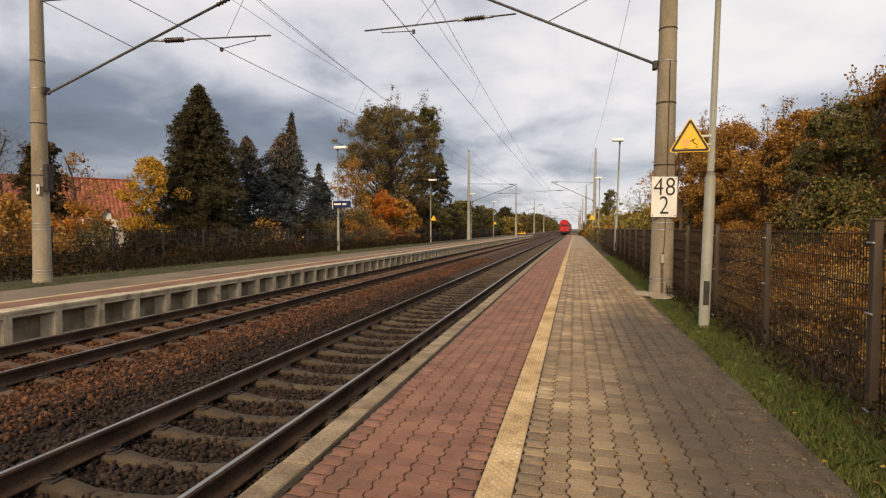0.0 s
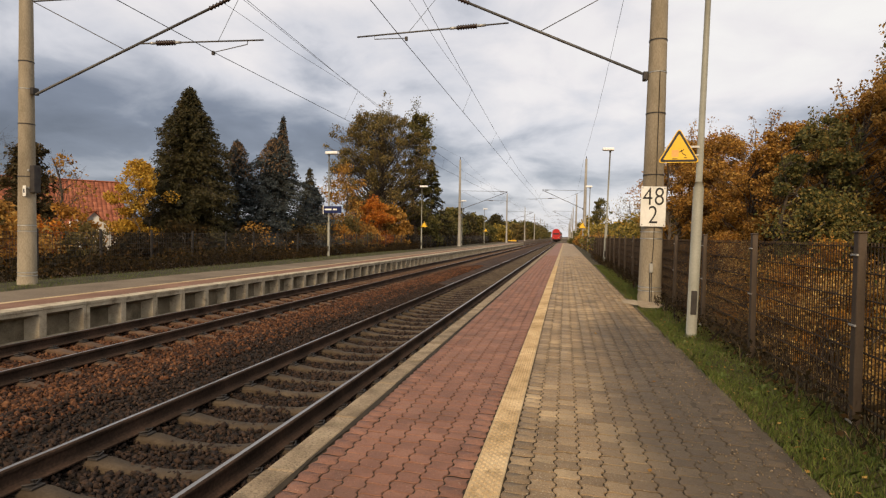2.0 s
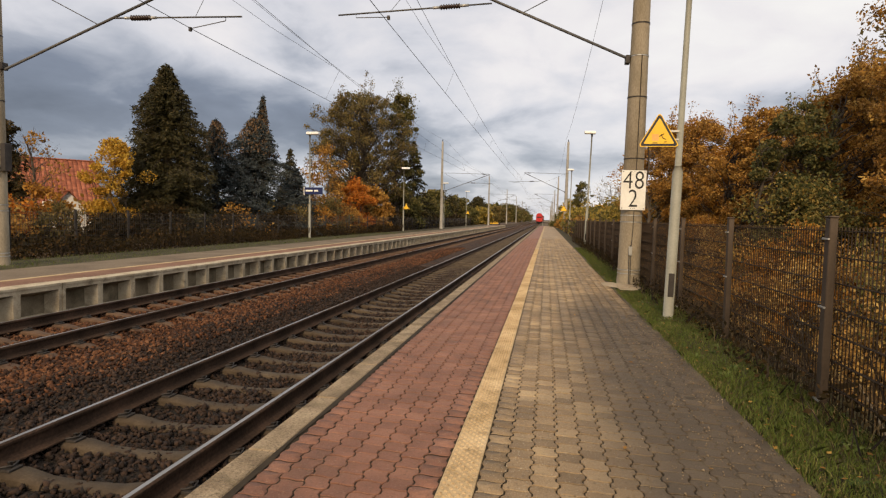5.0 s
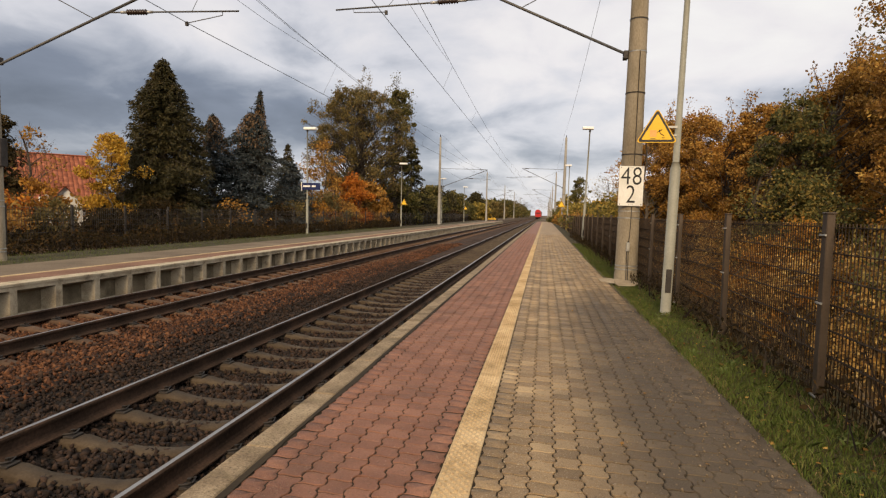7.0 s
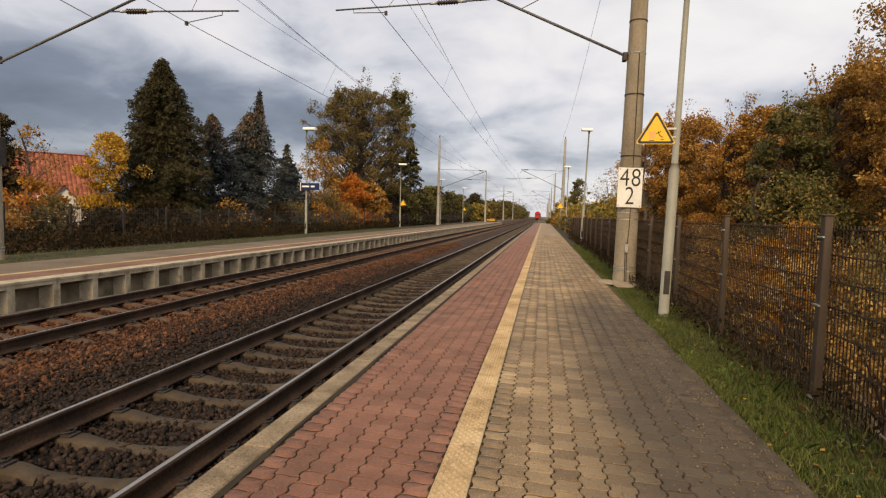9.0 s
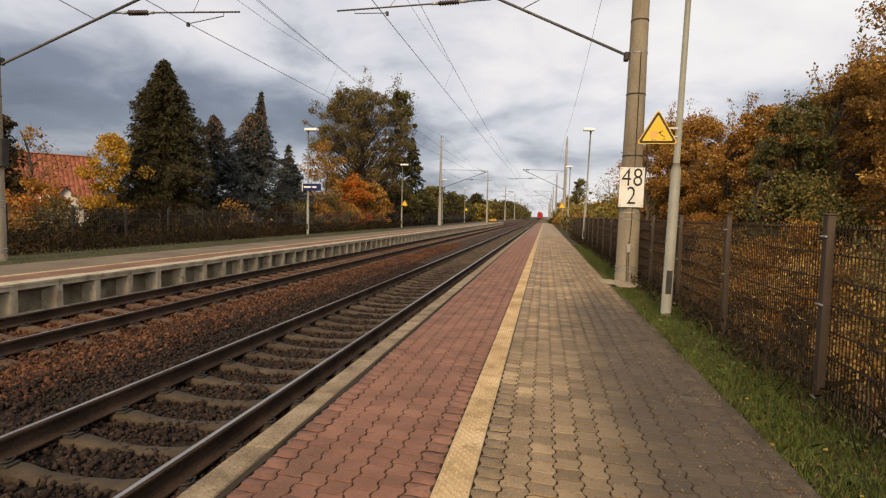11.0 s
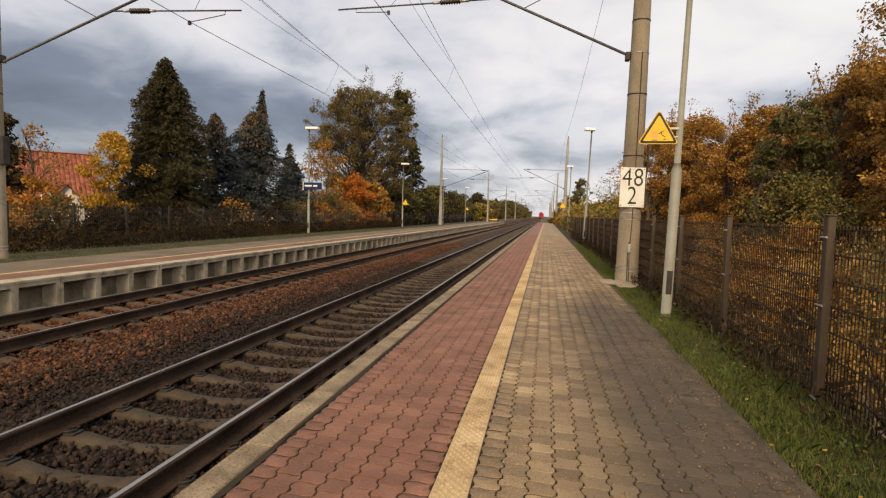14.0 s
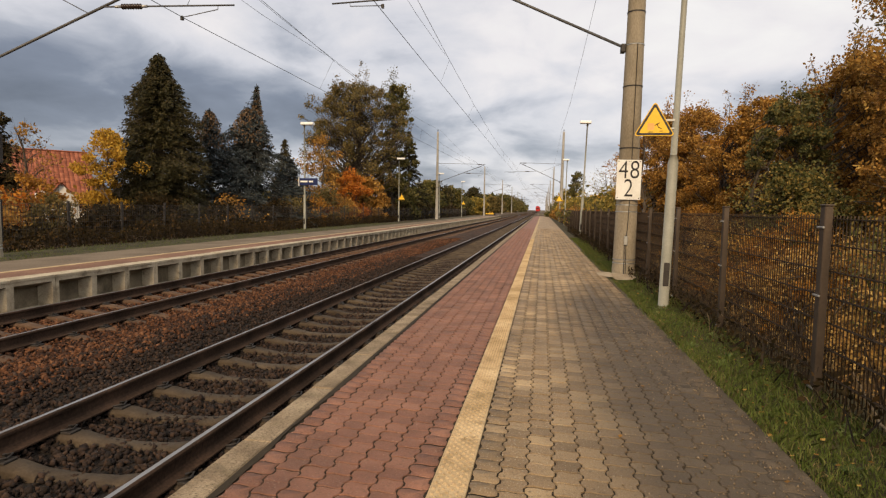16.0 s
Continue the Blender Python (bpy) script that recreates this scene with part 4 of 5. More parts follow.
def build_fence(x, y0, count, step, z, height, label, step_w=0.05, paint="fence", post_paint="fence_post"):
    fn = thing("fence", pose(x, y0, z), label, "fence", "fences behind the platforms")
    bm = boxes((-0.03, -0.04, -0.3, 0.03, 0.04, height + 0.05), (-0.036, -0.046, height + 0.05, 0.036, 0.046, height + 0.065), bevel=0.006)
    post = bpy.data.meshes.new("post")
    bm.to_mesh(post)
    bm.free()
    post.materials.append(M[post_paint])
    bm = boxes((-0.045, -0.05, 0.0, -0.03, 0.05, 0.015), bevel=0.002)
    clampm = bpy.data.meshes.new("clamp")
    bm.to_mesh(clampm)
    bm.free()
    clampm.materials.append(M["galv"])
    pm = panel_mesh(step, height - 0.02, step_w, M[paint])
    wire_v = boxes((-0.0032, -0.0032, 0.03, 0.0032, 0.0032, height - 0.02))
    wire_h = boxes((-0.004, 0.0, -0.004, 0.004, step, 0.004))
    wm = []
    for nm, b in (("wire", wire_v), ("cross_wire", wire_h)):
        me = bpy.data.meshes.new(nm)
        b.to_mesh(me)
        b.free()
        me.materials.append(M["fence"])
        wm.append(me)
    for i in range(count):
        po = part("post", post, None, fn)
        po.location = (0, i * step, 0)
        po.rotation_euler = (RNG.uniform(-0.006, 0.006), RNG.uniform(-0.006, 0.012), 0)
        if i < 12:
            for cz in (0.12, 0.5 * height + 0.1, height - 0.12):
                part("clamp", clampm, None, po).location = (0, 0, cz)
        if i < count - 1:
            if 5 <= i < 10 and step_w < 0.08:
                # near panels are made of single wires
                pn = part("wire_panel", wm[1], None, fn)
                pn.location = (0.045, i * step, height - 0.05)
                for k in range(int((height - 0.1) / 0.2) + 1):
                    for dx in (-0.008, 0.008):
                        part("cross_wire", wm[1], None, pn).location = (dx, 0, 0.2 * k + 0.10 - height)
                nw = int(step / step_w)
                for k in range(nw + 1):
                    part("wire", wm[0], None, pn).location = (0, 0.03 + (step - 0.06) * k / nw, 0.05 - height)
            else:
                tagged(part("wire_panel", pm, None, fn), kind="stuff").location = (0.045, i * step, 0)


# ---------------------------------------------------------------- train
def build_train():
    t = thing("train", pose(TRACKS[0][0], 190, RAIL_Z), "red double-deck passenger train running away on the near track", "train")
    prof = [(-1.34, 0.95), (-1.39, 1.3), (-1.39, 3.0), (-1.33, 3.5), (-1.10, 4.1), (-0.75, 4.45), (-0.3, 4.6), (0.3, 4.6), (0.75, 4.45), (1.10, 4.1), (1.33, 3.5), (1.39, 3.0), (1.39, 1.3), (1.34, 0.95)]
    for c in range(5):
        y = c * 26.8
        co = part("coach", extrude_profile(prof, y + 0.2, y + 26.5), M["red_train"], t, "red double-deck coach")
        for zz in (1.35, 3.0):
            for s in (-1, 1):
                for w in range(9):
                    part("window", boxes((s * 1.392 - 0.006, y + 3.2 + w * 2.35, zz, s * 1.392 + 0.006, y + 4.9 + w * 2.35, zz + 0.75)), M["glass"], co, "dark side window")
        for by in (4.0, 22.5):
            bo = part("bogie", boxes((-1.1, y + by - 1.5, 0.3, 1.1, y + by + 1.5, 0.85), bevel=0.05), M["dark_steel"], co, "dark bogie")
            for wy in (-1.25, 1.25):
                for s in (-1, 1):
                    part("wheel", tubes(([(s * 0.70, y + by + wy, 0.46), (s * 0.82, y + by + wy, 0.46)], 0.46), seg=16), M["dark_steel"], co)
        part("underframe", boxes((-1.25, y + 0.4, 0.55, 1.25, y + 26.3, 0.948)), M["dark_steel"], co, "dark underframe")
    part("nose", boxes((-1.2, 0.0, 0.9, 1.2, 0.198, 3.9), bevel=0.09), M["red_train"], t, "red rounded end panel")
    part("windscreen", boxes((-1.0, -0.012, 2.55, 1.0, 0.0, 3.05), bevel=0.004), M["glass"], t, "dark end window")
    for s in (-1, 1):
        part("tail_light", tubes(([(s * 0.85, -0.03, 1.5), (s * 0.85, 0.0, 1.5)], 0.10), seg=10), M["sign_red"], t, "round tail lamp")
        part("buffer", tubes(([(s * 0.87, -0.5, 1.05), (s * 0.87, 0.1, 1.05)], 0.16), seg=10), M["dark_steel"], t)
    return t


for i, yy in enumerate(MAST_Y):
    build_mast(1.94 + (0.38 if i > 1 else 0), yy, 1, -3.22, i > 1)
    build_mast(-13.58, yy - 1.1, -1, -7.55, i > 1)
build_wires()
bx = thing("switch_box", pose(-13.58, 12.2, 0), "dark steel switch box strapped to the concrete mast", "box")
part("case", boxes((0.20, -0.10, 2.35, 0.34, 0.10, 3.05), bevel=0.01), M["dark_steel"], bx)
part("strap", boxes((0.10, -0.12, 2.45, 0.205, 0.12, 2.5), (0.10, -0.12, 2.9, 0.205, 0.12, 2.95)), M["galv"], bx)
lb = thing("number_plate", pose(-13.58, 12.2, 0), "small white oval plate with dark marks on the mast", "sign")
part("plate", boxes((0.10, -0.215, 2.25, 0.20, -0.19, 2.52), bevel=0.01), M["white"], lb)
part("marks", boxes((0.13, -0.2175, 2.34, 0.17, -0.2155, 2.44)), M["black"], lb, "unreadable dark marks")
build_km_sign(1.945, 13.3 - 0.27)
build_cable(1.94, 13.3)
build_lamp(1.89, 8.85, 1.5, True)
for yy in (33.0, 57.0):
    build_lamp(2.2, yy, 1.9 if yy < 40 else 1.0, True, 6.22)
for yy in (9.6 - 25, 34.3, 59.0, 84.0, 109.0):
    build_lamp(-14.72, yy, 0, False)
build_triangle(1.655, 8.80, 2.645, 0.545, 0.29, True)
build_triangle(-14.4, 58.9, 2.45, 0.75, -0.25, False)
build_triangle(-14.4, 108.9, 2.45, 0.75, -0.25, False)
build_triangle(1.95, 56.9, 2.45, 0.75, 0.25, False)
build_station_sign(-14.72, 34.2)
build_fence(2.2, 4.84 - 5 * 2.43, 45, 2.43, -0.12, 1.50, "brown wire mesh fence on square posts beside the platform")
build_fence(-15.95, 12, 44, 2.5, -0.12, 1.5, "dark wire mesh fence behind the opposite platform", 0.1, "dark_steel", "dark_steel")
TRAIN = build_train()

# ---------------------------------------------------------------- plants
def limb_points(a, b, n, wob, rng):
    a, b = np.array(a, float), np.array(b, float)
    t = np.linspace(0, 1, n)[:, None]
    p = a + (b - a) * t
    p[1:-1] += rng.normal(size=(n - 2, 3)) * wob
    return p


def broadleaf(x, y, height, width, leaf, n, size, label, seed, trunk_r=0.2, crown_from=0.25, clumps=60, shape=1.0, bare=0.0, depth=None, name="tree", category="tree", spread=0.11, stems=1, twigs=0, sprigs=0):
    """Tree or bush: tapered trunk, limbs that fork, and leaves in clumps round the limb ends."""
    rng = np.random.default_rng(seed)
    depth = depth or width
    t = thing(name, pose(x, y, -0.15), label, category)
    bm = bmesh.new()
    top = np.array([rng.normal() * 0.05 * width, rng.normal() * 0.05 * width, height * 0.86])
    cents = []
    z0 = height * crown_from
    axes = []
    for s in range(stems):
        foot = np.array([0, 0, 0.0]) if stems == 1 else np.array([rng.uniform(-0.3, 0.3) * width, rng.uniform(-0.3, 0.3) * depth, 0])
        tip = top if stems == 1 else np.array([foot[0] * 1.5, foot[1] * 1.5, height * rng.uniform(0.6, 0.9)])
        pts = limb_points(foot, tip, 6, 0.02 * height, rng)
        pts[0] = foot
        rr = trunk_r / math.sqrt(stems)
        tube(bm, pts, [rr * (1.25 if i == 0 else 1 - 0.16 * i) for i in range(6)], 7)
        axes.append(pts)
    for k in range(clumps):
        u = rng.uniform(0, 1)
        z = z0 + (height * 0.93 - z0) * u
        prof = math.sin(math.pi * min(1, 0.14 + 0.80 * u ** shape)) ** 0.75
        ang = rng.uniform(0, 2 * math.pi)
        rad = math.sqrt(rng.uniform(0.08, 1)) * prof * rng.uniform(0.6, 1.22)
        c = np.array([math.cos(ang) * rad * width / 2, math.sin(ang) * rad * depth / 2, z])
        cents.append(c)
        ax = axes[k % stems]
        zi = np.interp(max(0.12 * height, z - 0.28 * width * rad - 0.1 * height), ax[:, 2], np.arange(6))
        base = ax[int(zi)] + (ax[min(5, int(zi) + 1)] - ax[int(zi)]) * (zi % 1)
        rb = max(0.008, trunk_r * 0.28 * (1 - 0.7 * u))
        lp = limb_points(base, c, 5, 0.018 * height, rng)
        lp[0] = base
        tube(bm, lp, [rb, rb * 0.8, rb * 0.55, rb * 0.35, rb * 0.15], 5, caps=False)
        for q in range(3 + twigs):
            e = c + rng.normal(size=3) * spread * width * (0.5 if n > 1000 else 0.9)
            tube(bm, [lp[3], (lp[3] + e) / 2 + rng.normal(size=3) * 0.03 * width * 0.3, e], [rb * 0.3, rb * 0.2, max(0.004, trunk_r * 0.035)], 3, caps=False)
    cents = np.array(cents)
    # thin shoots that stand out of the crown, with leaves along them
    shoots = []
    for k in range(sprigs):
        out = cents / np.array([width / 2, depth / 2, height * 0.6])
        c = cents[rng.choice(np.argsort(out[:, 2] + 0.5 * np.hypot(out[:, 0], out[:, 1]))[-max(8, len(cents) // 3):])]
        d = np.array([c[0] * 0.10, c[1] * 0.10, rng.uniform(0.07, 0.16) * height]) + rng.normal(size=3) * 0.02 * height
        tube(bm, [c, c + d * 0.5 + rng.normal(size=3) * 0.01 * height, c + d], [trunk_r * 0.07, trunk_r * 0.05, 0.003], 3, caps=False)
        q = rng.uniform(0, 1, 46) ** 0.8
        shoots.append(c + d * q[:, None] + rng.normal(size=(46, 3)) * (0.022 * height * (1.15 - 0.7 * q))[:, None])
    part("trunk", bm, M["bark"], t, "dark trunk and limbs")
    if n:
        wts = rng.uniform(0.25, 1, len(cents)) * (rng.uniform(0, 1, len(cents)) > bare)
        idx = rng.choice(len(cents), n, p=wts / wts.sum())
        cs = spread * width * rng.uniform(0.5, 1.25, len(cents))
        off = rng.normal(size=(n, 3))
        off *= (1.5 * rng.uniform(0, 1, n) ** 0.45 / (np.linalg.norm(off, axis=1) + 1e-6))[:, None]
        off *= cs[idx][:, None] * np.array([1, 1, 0.75])
        pos = np.concatenate([cents[idx] + off] + shoots)
        pos[:, 2] = np.maximum(pos[:, 2], 0.03)
        v, f = scatter_cards(pos, size, 0.6, 0.3, rng)
        part("crown", raw("crown", v, f, M[leaf]), None, t, "leaves")
    return t


def conifer(x, y, height, width, needle, n_br, label, seed, droop=0.25, from_z=0.04, cones=False, dens=1.0, size=0.22, power=0.9, up=0.0, rough=0.5):
    """Conifer: straight trunk, boughs all round with hanging sprays of needles."""
    rng = np.random.default_rng(seed)
    t = thing("conifer_tree", pose(x, y, -0.15), label, "conifer")
    bm = bmesh.new()
    tube(bm, [(0, 0, 0), (0, 0, height * 0.5), (0, 0, height * 0.99)], [0.022 * height, 0.014 * height, 0.01], 7)
    P, Dr = [], []
    for k in range(n_br):
        u = rng.uniform(0, 1) ** 0.8
        z = height * (from_z + (0.97 - from_z) * u)
        L = width / 2 * ((1 - u) ** power * 0.95 + 0.04) * rng.uniform(0.72, 1.12)
        ang = rng.uniform(0, 2 * math.pi)
        L *= 1 + rough * noise.noise((math.cos(ang) * 1.5, math.sin(ang) * 1.5 + seed, z * 0.8))
        d = np.array([math.cos(ang), math.sin(ang), 0])
        m = max(4, int(L / 0.09 * dens))
        s = rng.uniform(0.12, 1, m) ** 0.7
        pz = z + up * L * s - droop * L * s ** 1.6 + 0.10 * L * np.maximum(0, s - 0.75) * 2
        side = np.cross(d, (0, 0, 1))
        w = rng.normal(size=m) * 0.17 * L * (1.15 - s)
        pt = d * (L * s)[:, None] + side * w[:, None]
        pt[:, 2] = pz + rng.normal(size=m) * 0.04 * height * 0.12 - np.abs(w) * 0.25
        P.append(pt)
        Dr.append(np.tile(d, (m, 1)) * 0.7 + side * np.sign(w)[:, None] * 0.5 + np.array([0, 0, -0.35]))
        tube(bm, [(0, 0, z), tuple(d * L * 0.5 + np.array([0, 0, z + up * L * 0.5 - droop * L * 0.33])), tuple(d * L * 0.95 + np.array([0, 0, z + up * L * .95 - droop * L * 0.92]))], [0.03, 0.018, 0.006], 3, caps=False)
    part("trunk", bm, M["bark"], t)
    P, Dr = np.concatenate(P), np.concatenate(Dr)
    k = 3
    P = np.repeat(P, k, 0) + rng.normal(size=(len(P) * k, 3)) * 0.05
    v, f = scatter_cards(P, size, 0.30, 0.5, rng, np.repeat(Dr, k, 0))
    part("crown", raw("crown", v, f, M[needle]), None, t, "needle-covered boughs")
    if cones:
        n = 900
        ang, u = rng.uniform(0, 2 * math.pi, n), rng.uniform(0.66, 0.97, n)
        r = width / 2 * ((1 - u) ** power + 0.03) * rng.uniform(0.5, 1, n)
        pos = np.stack([np.cos(ang) * r, np.sin(ang) * r, height * u - 0.1], 1)
        v, f = scatter_cards(pos, 0.18, 0.5, 0, rng, np.tile([0, 0, -1.0], (n, 1)))
        tagged(part("seed_cone", raw("seed_cone", v, f, M["cone"]), None, t, "hanging brown cones"), kind="stuff")
    return t


def thicket(name, x0, x1, y0, y1, h, leaf, n, size, label, seed, base=-0.15, top_noise=0.35, floor=0.0):
    """Hedge or undergrowth of countless leaves and stems, ONE object."""
    rng = np.random.default_rng(seed)
    x, y = rng.uniform(x0, x1, n), rng.uniform(y0, y1, n)
    hh = np.array([noise.noise((a * 0.5, b * 0.5, seed)) for a, b in zip(x, y)]) + 0.5 * np.array([noise.noise((a * 1.7, b * 1.7, seed + 5)) for a, b in zip(x, y)])
    top = h * (1 + top_noise * hh)
    z = base + floor + (top - floor) * rng.uniform(0, 1, n) ** 0.8
    v, f = scatter_cards(np.stack([x, y, z], 1), size, 0.6, 0.2, rng)
    m = n // 9
    i = rng.integers(0, n, m)
    a = np.stack([x[i], y[i], np.full(m, base)], 1)
    b = np.stack([x[i] + rng.normal(size=m) * 0.12, y[i] + rng.normal(size=m) * 0.12, base + top[i] * rng.uniform(0.6, 1.1, m)], 1)
    w = rng.normal(size=(m, 3)) * 0.008
    v2 = np.stack([a - w, a + w, b + w * 0.3, b - w * 0.3], 1).reshape(-1, 3)
    f2 = np.arange(m * 4).reshape(m, 4) + len(v)
    me = raw(name, np.concatenate([v, v2]), np.concatenate([f, f2]), [M[leaf], M["twig"]])
    me.polygons.foreach_set("material_index", np.concatenate([np.zeros(len(f), np.int32), np.ones(len(f2), np.int32)]))
    return tagged(new(name, me), label, "hedge" if "hedge" in name else "undergrowth", kind="stuff")


def grass_strip(x0, x1, y0, y1, n, h, seed, z=-0.05, material="grass", label="short ragged green and yellowing grass"):
    rng = np.random.default_rng(seed)
    x, y = rng.uniform(x0, x1, n), y0 + (y1 - y0) * rng.uniform(0, 1, n) ** 1.5
    k = np.array([noise.noise((a * 1.3, b * 0.9, seed)) for a, b in zip(x, y)])
    bare = ((x - 1.62) / 0.55) ** 2 + ((y - 12.6) / 0.75) ** 2 < 1 + 0.5 * k
    x, y, k = x[~bare], y[~bare], k[~bare]
    n = len(x)
    hh = h * rng.uniform(0.4, 1.2, n) * (1 + 0.9 * k)
    lean = rng.normal(size=(n, 2)) * 0.5 * hh[:, None]
    w = rng.normal(size=(n, 2))
    w *= (0.0014 + 0.0018 * rng.uniform(0, 1, n))[:, None] / np.linalg.norm(w, axis=1, keepdims=True)
    b0 = np.stack([x, y, np.full(n, z)], 1)
    w3 = np.concatenate([w, np.zeros((n, 1))], 1)
    mid = b0 + np.concatenate([lean * 0.3, (hh * 0.6)[:, None]], 1)
    tip = b0 + np.concatenate([lean, hh[:, None]], 1)
    v = np.stack([b0 - w3, b0 + w3, mid + w3 * 0.8, tip, mid - w3 * 0.8], 1).reshape(-1, 3)
    f = np.arange(n * 5).reshape(n, 5)
    tagged(new("grass", raw("grass", v, f, M[material])), label, "grass", kind="stuff")


def weed_rosettes():
    """Broad-leaved weeds in the verge, each a rosette of folded leaves."""
    rng = np.random.default_rng(55)
    for i in range(34):
        x, y = rng.uniform(1.62, 2.15), 3.2 + 14 * rng.uniform(0, 1) ** 1.4
        v, f = [(0, 0, 0)], []
        n = int(rng.integers(6, 12))
        for k in range(n):
            a, ln, wd = 2 * math.pi * (k + rng.uniform(-0.3, 0.3)) / n, rng.uniform(0.035, 0.095), rng.uniform(0.007, 0.017)
            rise = rng.uniform(0.25, 0.8)
            d, sd = np.array([math.cos(a), math.sin(a), 0]), np.array([-math.sin(a), math.cos(a), 0])
            b = len(v)
            for t, w, h in ((0.4, 1.0, 0.55), (0.75, 0.8, 0.85), (1.0, 0.05, 0.7)):
                c = d * ln * t + np.array([0, 0, h * rise * ln])
                v += [tuple(c - sd * wd * w + np.array([0, 0, 0.3 * wd * w])), tuple(c), tuple(c + sd * wd * w + np.array([0, 0, 0.3 * wd * w]))]
            f.append((0, b + 2, b + 1, b))
            for q in range(2):
                o = b + 3 * q
                f += [(o, o + 1, o + 4, o + 3), (o + 1, o + 2, o + 5, o + 4)]
        ob = new("weed", raw("weed", v, f, M["leaf_weed"]))
        ob.matrix_world = pose(x, y, -0.055, 0, 0, 0)
        tagged(ob, "small green broad-leaved weed in the grass", "plant", "weeds in the verge")


def fallen_leaves(x0, x1, y0, y1, n, z, seed, leaf="leaf_rust", size=0.06):
    rng = np.random.default_rng(seed)
    pos = np.stack([rng.uniform(x0, x1, n), rng.uniform(y0, y1, n), z + rng.uniform(0.002, 0.012, n)], 1)
    d = rng.normal(size=(n, 3))
    d[:, 2] *= 0.15
    v, f = scatter_cards(pos, size, 0.7, 6.0, rng, d * 2)
    v[:, 2] = np.maximum(v[:, 2], z + 0.002)
    tagged(new("fallen_leaves", raw("fallen_leaves", v, f, M[leaf])), "scattered dry fallen leaves", "leaves", kind="stuff")


def build_plants_left():
    conifer(-21.72, 30, 10.35, 7.8, "fir", 1300, "tall dark green conifer with dense hanging boughs", 11, 0.35, 0.02, size=0.17, power=0.70, dens=1.25, rough=0.4)
    conifer(-20.55, 38, 8.7, 8.6, "spruce", 620, "broad blue spruce with layered grey-blue boughs", 12, 0.28, 0.03, cones=True, size=0.19, power=0.8, rough=1.0)
    # leader of the broad spruce above, added as a slim tree of its own
    conifer(-20.2, 38.6, 10.4, 3.0, "spruce", 260, "slender top of the broad blue spruce, with brown cones, built as a separate tree", 19, 0.2, 0.4, cones=True, size=0.17, power=0.9, rough=1.2)
    conifer(-21.98, 35.5, 8.1, 6.6, "spruce", 500, "blue spruce with spreading boughs", 13, 0.28, 0.03, cones=True, size=0.19, power=0.9, rough=1.0)
    conifer(-19.5, 42.5, 5.6, 5.6, "spruce", 300, "lower blue spruce beside the taller ones", 18, 0.28, 0.03, size=0.2, power=0.8, rough=1.0)
    conifer(-22.49, 48, 7.6, 4.4, "fir", 340, "slim dark green spruce tree", 14, 0.3, 0.05, size=0.22)
    conifer(-17.6, 76, 12.2, 6.0, "fir", 200, "dark spruce with drooping boughs", 15, 0.35, 0.15, size=0.34)
    conifer(-26.05, 23.5, 6.0, 2.8, "thuja", 600, "bronze-brown rounded thuja tree", 16, 0.05, 0.02, size=0.2, power=0.38, up=0.5)
    broadleaf(-20.5, 62, 16.2, 12.8, "leaf_brown", 42000, 0.19, "large oak with brown-green thinning leaves", 21, 0.42, 0.2, 420, 1.35, 0.1, spread=0.04, twigs=1, sprigs=18)
    broadleaf(-16.95, 66, 16.9, 4.6, "leaf_olive", 15000, 0.22, "tall slim ivy-grown tree with dark leaves", 22, 0.3, 0.1, 130, 1.0, 0.1, spread=0.085, sprigs=14)
    broadleaf(-17.8, 52, 5.4, 4.4, "leaf_fire", 9000, 0.19, "bright orange autumn shrub", 23, 0.12, 0.06, 50, 0.8, stems=3)
    broadleaf(-20.2, 50, 8.5, 5.0, "leaf_rust", 4200, 0.2, "thin-leaved tree with reddish twigs", 24, 0.12, 0.15, 60, 0.9, 0.2, stems=2, twigs=3)
    broadleaf(-22.24, 26.2, 5.6, 3.0, "leaf_yellow", 9000, 0.13, "small tree with bright yellow leaves", 25, 0.08, 0.22, 50, 0.9, stems=3)
    broadleaf(-30.0, 29.5, 6.8, 3.4, "leaf_rust", 420, 0.18, "nearly bare slender tree", 26, 0.14, 0.4, 30, 0.9, twigs=5)
    broadleaf(-31.0, 25.4, 7.6, 4.4, "leaf_brown", 60, 0.15, "bare tree with grey branches", 27, 0.16, 0.3, 46, 0.9, twigs=6)
